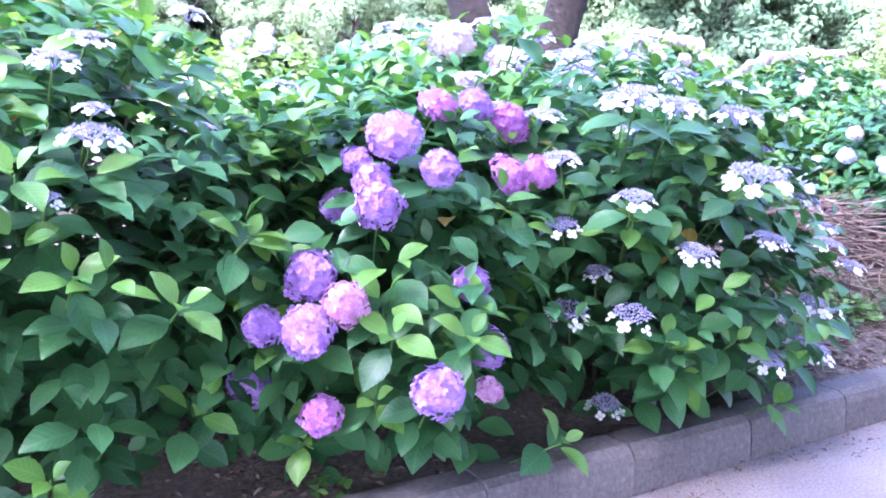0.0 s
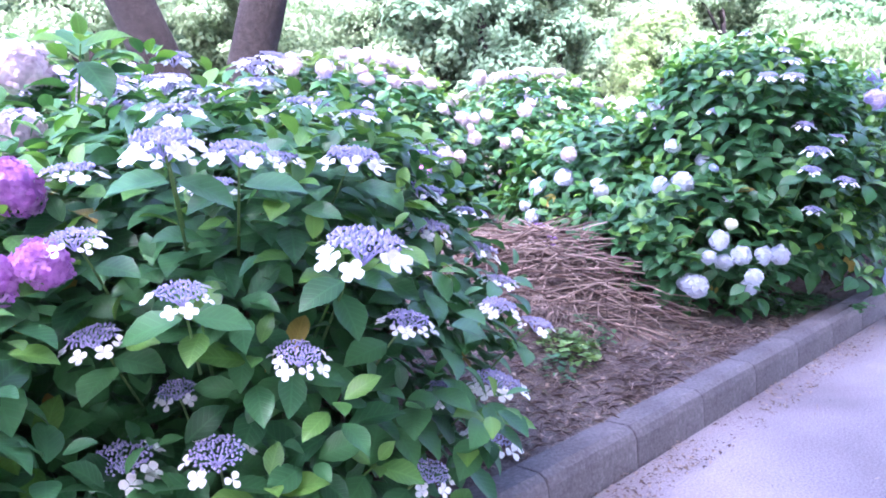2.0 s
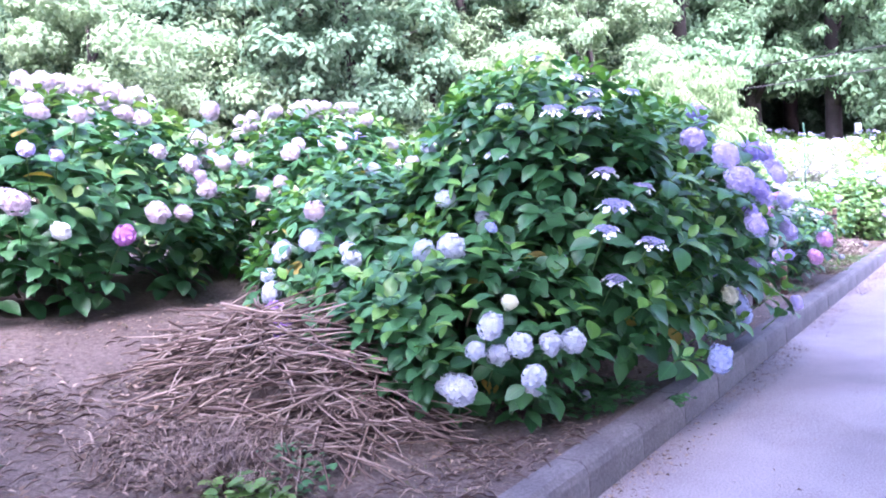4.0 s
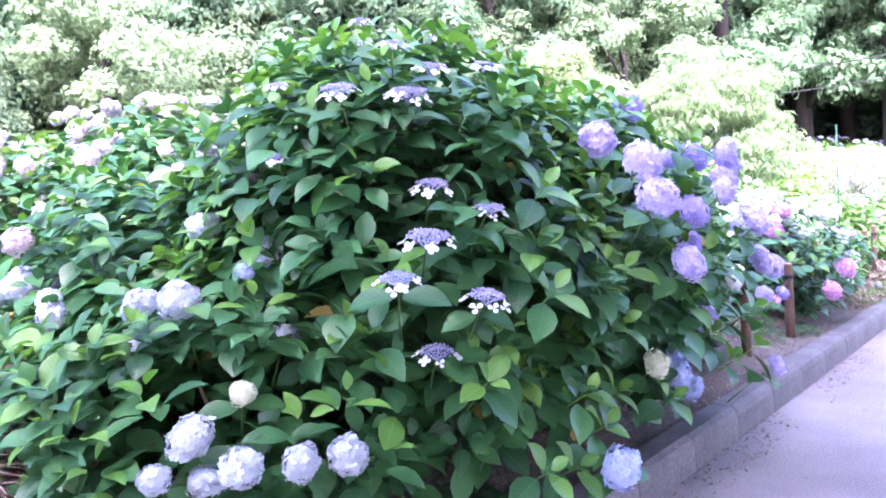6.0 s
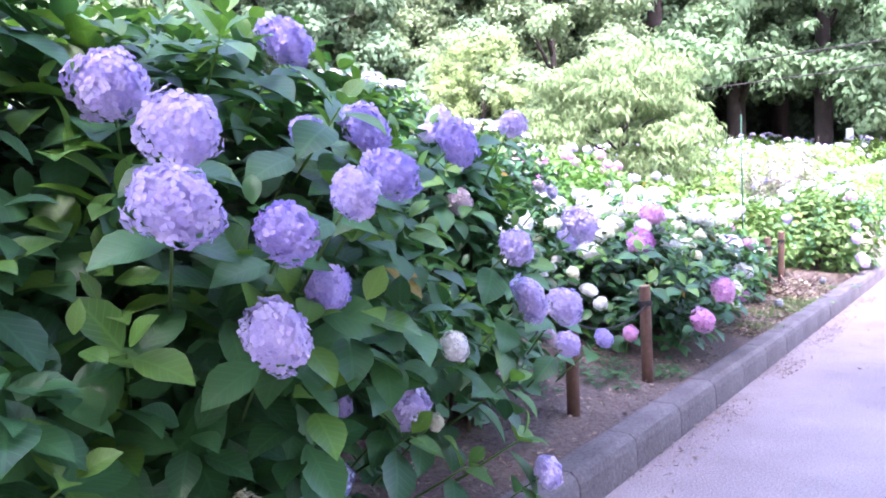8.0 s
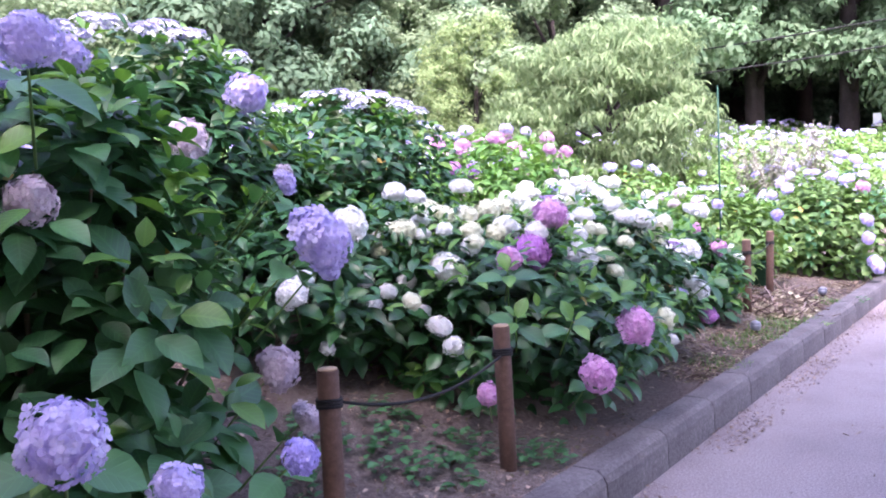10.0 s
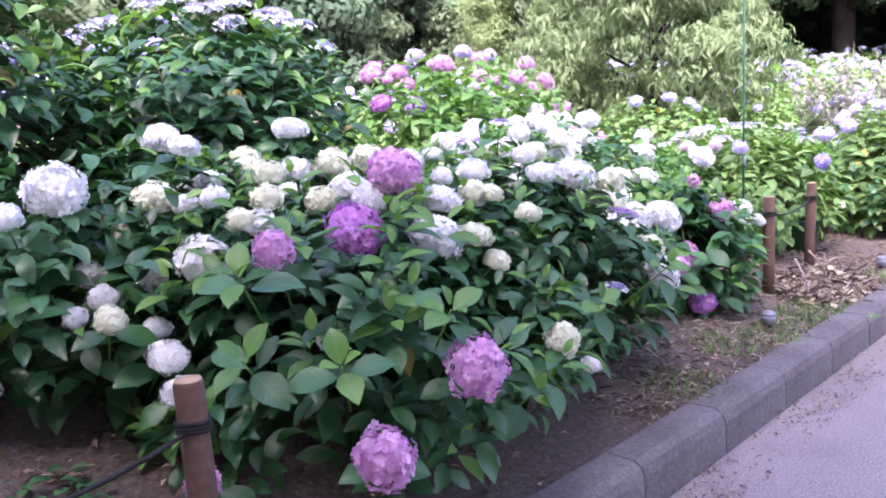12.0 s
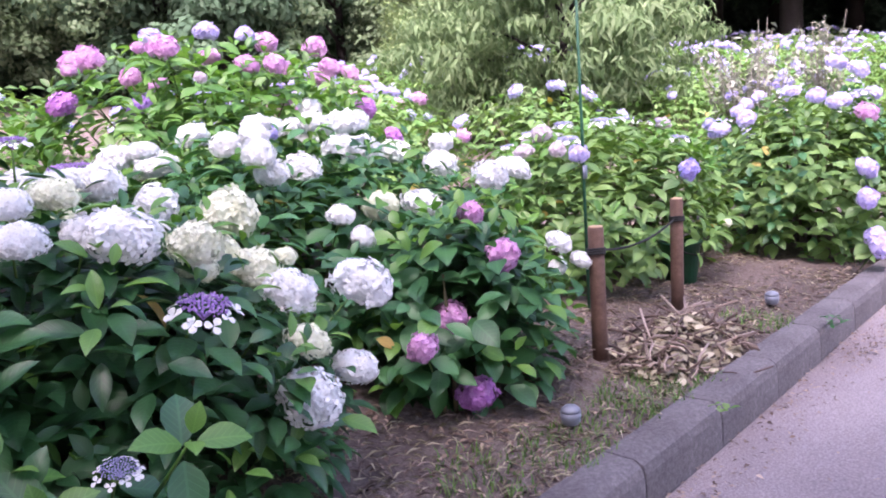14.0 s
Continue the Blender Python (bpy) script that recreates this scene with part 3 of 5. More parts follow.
HEADS_BACK = [
    ("pale", 0.06, 1.42, 1.82, 0.112), ("pale", 0.29, 1.28, 1.70, 0.090), ("lilac", 0.33, 1.35, 1.72, 0.104), ("bud", 1.34, 1.86, 1.95, 0.119), ("pale", -0.05, 1.12, 1.55, 0.089),
    ("bud", -0.42, 1.16, 1.77, 0.075), ("bud", 0.77, 0.81, 1.82, 0.070),
]
HEADS_WHITE = [
    ("ice", 3.93, 0.51, 0.79, 0.069), ("ice", 3.81, 0.53, 0.69, 0.050), ("ice", 3.96, 0.50, 0.64, 0.056), ("ice", 4.03, 0.41, 0.68, 0.063), ("ice", 4.20, 0.33, 0.66, 0.063),
    ("ice", 4.36, 0.29, 0.65, 0.074), ("cream", 4.13, 0.52, 0.88, 0.046), ("ice", 4.37, 1.06, 1.43, 0.067), ("ice", 4.13, 0.87, 1.17, 0.078), ("ice", 4.05, 1.00, 1.16, 0.061),
    ("ice", 4.06, 1.05, 1.01, 0.044), ("ice", 4.45, 0.69, 1.01, 0.047), ("blue", 4.31, 0.72, 1.26, 0.034), ("ice", 4.11, 0.39, 0.46, 0.058), ("ice", 3.76, 0.60, 0.50, 0.076),
    ("ice", 3.96, 0.30, 0.55, 0.060), ("ice", 3.75, 0.65, 0.52, 0.066),
]
HEADS_WHITE_BACK = [
    ("ice", 3.91, 1.40, 1.13, 0.055), ("ice", 3.94, 1.74, 1.24, 0.069), ("ice", 3.93, 2.00, 1.18, 0.067), ("ice", 3.89, 2.10, 1.03, 0.054), ("ice", 3.76, 1.93, 0.95, 0.062),
    ("ice", 3.98, 1.59, 0.96, 0.045), ("ice", 3.91, 1.52, 0.87, 0.044), ("ice", 3.97, 1.81, 0.70, 0.050), ("purple", 3.70, 1.84, 0.85, 0.060), ("purple", 3.54, 1.60, 0.79, 0.060),
    ("ice", 4.62, 1.83, 1.66, 0.054), ("pale", 4.49, 1.38, 1.67, 0.048), ("ice", 4.58, 1.32, 1.74, 0.051),
]
HEADS_HIGH = [
    ("bud", 4.51, 0.79, 1.67, 0.068), ("bud", 4.86, 0.29, 1.53, 0.076), ("bud", 4.65, 0.14, 1.34, 0.092), ("bud", 4.47, 0.12, 1.22, 0.071), ("bud", 4.77, -0.01, 1.13, 0.075),
    ("bud", 4.64, 0.52, 1.06, 0.072), ("bud", 4.72, 0.19, 0.93, 0.077), ("bud", 4.97, 0.11, 1.43, 0.071), ("bud", 4.55, 0.43, 1.88, 0.082), ("bud", 4.84, 0.36, 1.88, 0.086),
    ("bud", 5.09, 0.46, 2.02, 0.072), ("bud", 4.49, 0.70, 1.93, 0.049), ("bud", 5.12, 0.21, 1.99, 0.055), ("bud", 4.84, 0.43, 2.08, 0.051),
]
HEADS_VIOLET = [
    ("blue", 5.40, -0.15, 0.37, 0.087), ("violet", 6.43, 0.26, 1.93, 0.084), ("lilac", 5.74, 0.07, 1.71, 0.088), ("lilac", 5.78, -0.12, 1.60, 0.084), ("lilac", 5.68, -0.23, 1.44, 0.084),
    ("violet", 5.92, -0.28, 1.37, 0.074), ("lilac", 5.89, -0.26, 1.15, 0.077), ("violet", 6.15, -0.16, 1.22, 0.067), ("violet", 6.37, -0.11, 1.63, 0.072), ("violet", 6.22, -0.04, 1.62, 0.049),
    ("violet", 6.79, -0.11, 1.61, 0.086), ("violet", 6.26, -0.29, 1.50, 0.075), ("lilac", 6.04, -0.37, 1.45, 0.063), ("white", 6.66, -0.17, 0.98, 0.054), ("lilac", 6.58, -0.04, 0.79, 0.072),
    ("cream", 5.93, -0.07, 0.68, 0.068),
]
HEADS_VIOLET_MORE = [
    ("blue", 6.31, 0.02, 0.64, 0.060), ("blue", 6.20, -0.04, 0.58, 0.072), ("blue", 6.43, -0.02, 0.46, 0.066), ("lilac", 7.00, -0.19, 1.26, 0.069), ("lilac", 7.10, -0.23, 0.46, 0.062),
    ("lilac", 7.16, -0.14, 1.06, 0.080), ("lilac", 6.55, 0.23, 0.77, 0.047), ("cream", 6.76, 0.37, 1.22, 0.059), ("cream", 6.74, -0.02, 0.70, 0.031),
]
HEADS_LILAC = [
    ("pale", 8.55, 0.64, 0.81, 0.084), ("pale", 8.66, 0.63, 0.61, 0.059), ("lilac", 8.52, 0.50, 1.45, 0.042),
    ("pale", 8.62, 0.63, 1.48, 0.039), ("violet", 8.13, 0.03, 0.74, 0.054), ("lilac", 7.49, -0.11, 0.99, 0.079), ("lilac", 7.79, 0.04, 0.77, 0.060), ("pale", 7.76, 0.59, 1.42, 0.071),
    ("lilac", 7.61, 0.18, 1.74, 0.067), ("lilac", 8.50, 0.33, 1.27, 0.100), ("lilac", 8.66, 0.49, 1.17, 0.070),
]
HEADS_THICKET = [
    ("lilac", 9.55, 2.03, 1.99, 0.114), ("pale", 9.08, 1.90, 1.72, 0.101),
]
HEADS_SNOW_BACK = [
    ("white", 9.16, 1.28, 0.96, 0.072), ("white", 9.25, 1.30, 1.02, 0.051), ("white", 9.42, 1.40, 1.18, 0.060), ("white", 9.46, 1.27, 1.19, 0.055), ("white", 9.66, 1.40, 1.25, 0.098),
    ("white", 10.07, 1.44, 1.41, 0.072), ("white", 10.08, 1.29, 1.38, 0.061), ("white", 9.73, 1.38, 0.96, 0.060), ("white", 9.60, 1.18, 0.86, 0.041), ("white", 9.69, 1.17, 0.91, 0.055),
    ("white", 9.87, 1.20, 0.94, 0.050), ("cream", 9.94, 1.27, 1.21, 0.069), ("cream", 9.62, 0.95, 0.88, 0.052), ("white", 9.80, 1.04, 0.80, 0.048), ("white", 9.76, 0.90, 0.74, 0.070),
    ("white", 9.74, 0.80, 0.65, 0.056), ("white", 9.36, 1.28, 0.67, 0.039), ("white", 9.96, 0.99, 1.00, 0.104),
]
HEADS_SNOW = [
    ("cream", 10.47, 1.56, 1.31, 0.072), ("cream", 10.40, 1.36, 1.26, 0.071), ("white", 10.58, 1.36, 1.43, 0.073), ("cream", 10.25, 1.05, 1.18, 0.063), ("white", 10.19, 1.01, 1.10, 0.054),
    ("white", 10.57, 1.33, 1.26, 0.070), ("cream", 10.72, 1.28, 1.28, 0.080), ("cream", 10.97, 1.34, 1.29, 0.076), ("white", 10.68, 1.11, 1.17, 0.097), ("cream", 10.49, 1.05, 1.15, 0.066),
    ("white", 10.50, 0.78, 1.16, 0.063), ("white", 10.79, 0.71, 1.13, 0.074), ("white", 11.04, 0.77, 1.13, 0.056), ("white", 10.65, 0.60, 1.01, 0.090), ("cream", 10.77, 0.52, 1.01, 0.063),
    ("cream", 10.83, 0.48, 0.91, 0.051), ("pink", 10.59, 0.74, 1.25, 0.101), ("pink", 9.99, 0.63, 1.06, 0.065), ("magenta", 10.42, 0.77, 1.06, 0.110), ("pink", 10.31, 0.12, 0.71, 0.088),
    ("pink", 9.98, 0.16, 0.54, 0.082), ("pink", 9.66, 0.55, 0.47, 0.052), ("cream", 10.82, 0.19, 0.66, 0.063), ("white", 11.09, 0.26, 0.49, 0.039),
]
HEADS_BIG_SNOW = [
    ("white", 12.31, 0.63, 0.90, 0.103), ("cream", 12.11, 1.04, 1.14, 0.101), ("cream", 11.93, 0.86, 1.06, 0.076), ("cream", 12.00, 0.74, 0.99, 0.086), ("cream", 11.76, 0.65, 1.05, 0.052),
    ("white", 12.02, 0.61, 0.94, 0.073), ("white", 11.57, 0.65, 1.17, 0.095), ("white", 11.52, 0.74, 1.18, 0.062), ("cream", 11.99, 0.51, 0.81, 0.066), ("white", 11.92, 0.43, 0.68, 0.087),
    ("white", 12.16, 0.52, 0.68, 0.070), ("violet_lace", 11.66, 0.46, 0.99, 0.088), ("bud", 11.34, 0.30, 0.74, 0.043), ("cream", 12.17, 0.83, 1.00, 0.045), ("violet_lace", 11.46, 0.97, 1.42, 0.048),
    ("white", 11.35, 0.75, 1.27, 0.058),
]
HEADS_SNOW_MASS = [
    ("white", 12.58, 1.77, 1.36, 0.081), ("white", 12.74, 1.10, 0.96, 0.056), ("white", 12.73, 1.21, 1.05, 0.064), ("cream", 13.08, 1.35, 1.04, 0.096), ("white", 13.27, 1.27, 1.03, 0.091),
    ("white", 12.57, 1.44, 1.24, 0.073), ("white", 12.83, 1.57, 1.24, 0.087), ("white", 13.28, 1.82, 1.30, 0.100), ("white", 13.51, 1.92, 1.28, 0.121), ("white", 14.01, 2.21, 1.24, 0.103),
    ("white", 13.71, 1.54, 1.18, 0.089), ("white", 13.35, 0.91, 1.15, 0.079), ("white", 13.86, 1.17, 1.14, 0.086), ("white", 13.50, 2.34, 1.53, 0.071), ("violet", 13.07, 2.17, 1.40, 0.064),
    ("white", 12.45, 2.17, 1.29, 0.103), ("white", 11.98, 1.67, 1.24, 0.073), ("white", 12.06, 1.44, 1.17, 0.081), ("violet_lace", 11.79, 1.47, 1.32, 0.086),
]
HEADS_SMALL_PINK = [
    ("pink", 13.18, 0.90, 1.00, 0.060), ("pink", 13.11, 0.68, 0.85, 0.068), ("pink", 13.25, 0.81, 0.67, 0.039), ("pink", 12.91, 0.82, 0.61, 0.080), ("pink", 12.63, 0.70, 0.59, 0.053),
    ("magenta", 12.92, 0.70, 0.32, 0.076), ("white", 13.68, 0.80, 0.80, 0.063), ("white", 13.74, 0.72, 0.71, 0.058), ("white", 13.62, 0.77, 0.70, 0.047),
]
HEADS_PINK = [
    ("pink", 12.79, 3.00, 1.77, 0.062), ("purple", 12.79, 2.92, 1.60, 0.075), ("magenta", 12.31, 2.77, 1.62, 0.070), ("pink", 13.46, 2.85, 1.83, 0.075), ("pink", 13.89, 3.24, 2.02, 0.075),
    ("pink", 13.51, 3.35, 1.93, 0.073), ("pink", 13.84, 2.64, 1.73, 0.075), ("pink", 14.12, 2.67, 1.76, 0.059), ("magenta", 14.38, 2.83, 1.54, 0.071), ("magenta", 14.42, 2.62, 1.33, 0.075),
    ("pale", 12.84, 2.35, 1.71, 0.032), ("pink", 12.65, 2.59, 1.88, 0.035), ("pink", 12.76, 2.52, 1.86, 0.033), ("pink", 12.35, 2.73, 1.78, 0.037),
]
HEADS_MAUVE = [
    ("pale", 4.58, 3.49, 1.62, 0.072), ("pale", 4.44, 2.73, 1.55, 0.055), ("pale", 4.45, 2.95, 1.82, 0.057), ("pale", 4.26, 3.20, 1.98, 0.069), ("magenta", 3.27, 2.60, 1.34, 0.065),
    ("white", 2.90, 2.60, 1.39, 0.051), ("pale", 2.66, 2.58, 1.56, 0.072), ("pale", 2.42, 2.68, 1.62, 0.062), ("pale", 3.46, 2.54, 1.46, 0.072), ("pale", 3.65, 2.56, 1.45, 0.062),
    ("pale", 3.84, 2.56, 1.59, 0.066), ("pale", 3.54, 2.74, 2.05, 0.055), ("pale", 3.85, 2.48, 2.08, 0.063), ("lilac", 2.78, 2.65, 1.84, 0.043), ("pale", 3.13, 2.73, 2.05, 0.050),
    ("pale", 3.81, 2.58, 1.68, 0.048), ("lilac", 2.92, 2.60, 1.80, 0.037), ("lilac", 2.65, 2.97, 2.15, 0.072), ("lilac", 2.56, 3.28, 2.25, 0.062), ("lilac", 2.49, 2.80, 1.91, 0.051),
    ("lilac", 2.38, 2.82, 1.86, 0.046),
]
HEADS_CORNER = [
    ("lilac", 16.50, 0.17, 0.68, 0.078), ("lilac", 16.45, 0.10, 0.42, 0.078), ("lilac", 16.60, 0.20, 0.88, 0.075), ("pink", 17.00, 0.30, 1.25, 0.078), ("lilac", 16.40, 0.06, 0.37, 0.078),
    ("lilac", 17.40, 0.62, 1.65, 0.078), ("lilac", 17.30, 0.44, 1.58, 0.078),
]

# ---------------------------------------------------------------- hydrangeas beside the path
# Pale yellow-green leaf set; bright distance haze is put into its colour as well.
HAZE_PALED = [PALE_LEAF, YOUNG, YELLOW]
bush("leafy green hydrangea with a few pale lacecap flowers", -1.93, 1.05, 1.13, 1.05, 1.81, 600, 0.13, heads=HEADS_GREEN, shoots_at=[(-1.60, 0.49, 1.60), (-1.82, 0.12, 0.96), (-1.59, 0.13, 0.86), (-1.16, 0.48, 1.23), (-1.40, 0.23, 1.01), (-1.89, 0.25, 0.42), (-1.92, 0.13, 1.2)], bare=0.10, seed=1, singles=160)
bush("green hydrangea covered in purple and violet mophead flowers", -0.72, 0.94, 0.86, 1.06, 1.54, 470, 0.135, heads=HEADS_PURPLE, shoots_at=[(-0.98, 0.12, 0.52), (-1.12, 0.30, 0.36), (-0.98, 0.01, 0.74), (-0.79, -0.06, 0.73), (-1.05, 0.42, 1.39), (-0.42, 0.03, 0.30)], bare=0.12, seed=2, singles=160)
bush("hydrangea with white-rimmed blue lacecap flowers over the kerb", 0.52, 0.90, 1.14, 1.14, 1.68, 540, 0.138, heads=HEADS_LACE + HEADS_LACE_MORE, shoots_at=[(0.39, -0.03, 0.56), (0.02, 0.09, 1.00), (0.25, 0.09, 0.42), (0.34, -0.01, 1.08), (0.69, 0.02, 0.26)], bare=0.12, seed=3, singles=160, scatter=[("bud", 34, 0.085, 0.7, 1.5)])
bush("tall hydrangea with pale lilac mopheads behind the others", 0.40, 1.75, 1.35, 1.0, 1.93, 300, 0.16, heads=HEADS_BACK, shoots_at=[(0.10, 0.95, 1.80)], bare=0.2, seed=4, singles=0, scatter=[("bud", 8, 0.085, 0.9, 1.4)])
bush("low hydrangea with round white mopheads near the straw heap", 4.53, 1.22, 1.02, 0.99, 1.30, 340, 0.14, heads=HEADS_WHITE, bare=0.10, seed=5, singles=140, scatter=[("ice", 5, 0.06, 0.8, 1.4)])
bush("hydrangea with white mopheads beyond the straw heap", 4.72, 1.90, 0.99, 0.82, 1.72, 270, 0.14, heads=HEADS_WHITE_BACK, bare=0.10, seed=22, singles=60, scatter=[("pale", 7, 0.06, 0.6, 1.4)])
bush("tall dark green hydrangea with sparse blue lacecap flowers", 5.30, 0.93, 1.04, 1.04, 2.25, 560, 0.152, heads=HEADS_HIGH, shoots_at=[(4.83, 0.10, 0.82), (5.06, -0.02, 1.11), (5.47, -0.05, 0.93), (5.15, 0.06, 1.48), (5.07, 0.05, 0.44), (5.42, 0.02, 0.52), (5.25, 0.05, 0.40), (5.58, 0.05, 0.62), (5.3, 0.02, 0.68)], bare=0.32, seed=6, singles=160, young=0.7, scatter=[("bud", 5, 0.065, 1.0, 1.5)])
bush("hydrangea with violet and pale blue mopheads leaning over the kerb", 6.28, 0.77, 1.10, 0.95, 2.08, 480, 0.16, [LEAF, YOUNG, YELLOW], heads=HEADS_VIOLET + HEADS_VIOLET_MORE, shoots_at=[(5.53, 0.18, 0.85), (5.70, 0.01, 1.13), (5.56, 0.28, 1.26), (6.25, -0.05, 1.66), (6.1, 0.2, 1.85), (6.05, 0.0, 0.5), (6.75, -0.02, 0.55), (7.0, -0.08, 0.58), (6.5, 0.0, 0.72), (6.9, -0.1, 0.8)], bare=0.22, seed=7, singles=160, young=0.8)
bush("hydrangea with large lilac mopheads beside the rope posts", 7.95, 1.06, 0.66, 0.74, 1.83, 290, 0.15, heads=HEADS_LILAC, bare=0.2, seed=8, singles=120, scatter=[("lilac", 5, 0.07, 0.8, 1.4)])
bush("low hydrangea with white mopheads on the shaded bank", 9.88, 1.88, 0.95, 0.95, 1.39, 280, 0.13, [SHADE_LEAF, YOUNG, YELLOW], heads=HEADS_SNOW_BACK, bare=0.28, seed=21, slim=0.78, singles=90, young=0.3)
bush("wide hydrangea massed with white and pink mopheads", 10.56, 1.20, 0.96, 1.12, 1.24, 520, 0.122, [SHADE_LEAF, YOUNG, YELLOW], heads=HEADS_SNOW, shoots_at=[(9.82, 0.49, 0.79), (9.99, 0.32, 0.76), (9.87, 0.56, 0.99), (10.56, 0.21, 0.54), (10.3, 0.25, 0.85)], bare=0.12, seed=9, slim=0.78, singles=160, young=0.85, scatter=[("white", 10, 0.062, 0.7, 1.4), ("cream", 8, 0.06, 0.7, 1.45)])
bush("glossy hydrangea with violet lacecaps and big white mopheads", 11.46, 1.08, 0.87, 0.81, 1.27, 560, 0.115, [SHADE_LEAF, YOUNG, YELLOW], heads=HEADS_BIG_SNOW, shoots_at=[(11.41, 0.20, 0.81), (11.2, 0.35, 0.7)], bare=0.12, seed=10, slim=0.78, singles=160, young=0.7, scatter=[("white", 12, 0.065, 0.75, 1.45), ("cream", 6, 0.07, 0.8, 1.45)])
bush("hydrangea crowded with white mopheads at the back of the bed", 13.0, 1.95, 1.42, 1.0, 1.41, 280, 0.13, heads=HEADS_SNOW_MASS, bare=0.15, seed=11, slim=0.78, singles=60, scatter=[("white", 16, 0.075, 0.9, 1.5)])
bush("small hydrangea with pink mopheads at the edge of bare soil", 13.12, 0.95, 0.52, 0.44, 1.02, 130, 0.13, heads=HEADS_SMALL_PINK, bare=0.08, seed=12, singles=80)
bush("hydrangea with pink and mauve mopheads on yellow-green leaves", 13.30, 2.98, 1.32, 0.9, 1.98, 300, 0.13, [YOUNG, PALE_LEAF, YELLOW], HEADS_PINK, bare=0.2, seed=13, slim=0.78, singles=0, scatter=[("pink", 10, 0.075, 0.6, 1.4), ("lilac", 6, 0.065, 0.7, 1.4)])
bush("hedge-like hydrangea with faded pinkish mopheads behind the heap", 3.3, 3.5, 1.5, 0.95, 2.3, 420, 0.14, [LEAF, PALE_LEAF, YELLOW], HEADS_MAUVE, bare=0.1, seed=14, singles=60, scatter=[("pale", 54, 0.058, 0.5, 1.5)], young=0.9)
bush("hedge-like hydrangea with faded pinkish mopheads behind the heap", 5.6, 3.3, 1.4, 1.0, 2.25, 380, 0.14, [LEAF, PALE_LEAF, YELLOW], bare=0.1, seed=15, singles=0, scatter=[("pale", 60, 0.058, 0.4, 1.5)], young=0.9)
bush("hydrangea with lilac mopheads below the forked tree", 1.3, 3.6, 1.1, 0.8, 2.1, 280, 0.14, [LEAF, YOUNG, YELLOW], bare=0.3, seed=16, singles=0, scatter=[("lilac", 30, 0.062, 0.5, 1.5)], young=0.9)
bush("tall dark hydrangea thicket with a few blue lacecaps", 9.3, 2.75, 1.25, 0.85, 2.42, 460, 0.14, [SHADE_LEAF, YOUNG, YELLOW], heads=HEADS_THICKET, bare=0.25, seed=17, slim=0.78, singles=40, scatter=[("bud", 26, 0.085, 1.0, 1.5)], young=0.8)
bush("tall dark hydrangea thicket with a few blue lacecaps", 11.0, 2.75, 1.0, 0.85, 2.15, 360, 0.14, [SHADE_LEAF, YOUNG, YELLOW], bare=0.25, seed=18, slim=0.78, singles=40, scatter=[("bud", 22, 0.085, 0.8, 1.5)], young=0.6)
bush("yellow-green hydrangea with faded lacecaps behind the posts", 15.4, 1.6, 1.15, 0.88, 1.30, 320, 0.13, HAZE_PALED, [("violet", 14.88, 0.70, 1.03, 0.06), ("lilac", 14.40, 1.12, 1.17, 0.055), ("cream", 15.6, 0.78, 0.62, 0.035)], bare=0.1, seed=19, slim=0.78, singles=60, scatter=[("bud", 14, 0.08, 0.9, 1.5), ("pale", 6, 0.06, 0.9, 1.4)])
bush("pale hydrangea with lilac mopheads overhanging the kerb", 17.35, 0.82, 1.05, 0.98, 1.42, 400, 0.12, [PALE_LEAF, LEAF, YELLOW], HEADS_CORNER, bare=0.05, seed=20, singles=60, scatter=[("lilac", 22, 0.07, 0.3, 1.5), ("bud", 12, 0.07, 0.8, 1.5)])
far_kinds = []
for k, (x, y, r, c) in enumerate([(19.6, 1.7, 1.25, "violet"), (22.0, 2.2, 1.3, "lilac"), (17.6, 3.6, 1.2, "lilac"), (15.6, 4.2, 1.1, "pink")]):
    far_kinds.append(bush("distant hydrangea with pale faded mopheads in bright light", x, y, r, r * 0.85, ground_z(x, y) + 1.15, 230, 0.15, HAZE_PALED, bare=0.05, seed=30 + k, singles=0, small=True, scatter=[(c, 9, 0.07, 0.5, 1.5), ("bud", 5, 0.07, 0.6, 1.5)], group="far hydrangea bushes"))
spread = random.Random(8)
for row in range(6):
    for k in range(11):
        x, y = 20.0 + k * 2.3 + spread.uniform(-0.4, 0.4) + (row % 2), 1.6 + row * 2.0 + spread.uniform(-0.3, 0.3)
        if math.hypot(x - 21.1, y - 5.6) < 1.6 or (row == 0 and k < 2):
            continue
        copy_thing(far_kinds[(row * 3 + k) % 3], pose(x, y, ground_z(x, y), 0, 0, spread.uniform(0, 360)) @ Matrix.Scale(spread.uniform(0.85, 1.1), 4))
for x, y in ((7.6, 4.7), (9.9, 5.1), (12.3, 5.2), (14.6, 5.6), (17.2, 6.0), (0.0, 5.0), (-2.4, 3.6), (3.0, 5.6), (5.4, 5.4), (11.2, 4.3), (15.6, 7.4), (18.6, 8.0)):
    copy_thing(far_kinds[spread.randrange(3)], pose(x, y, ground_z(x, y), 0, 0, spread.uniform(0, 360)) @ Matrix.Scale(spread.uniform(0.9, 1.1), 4))


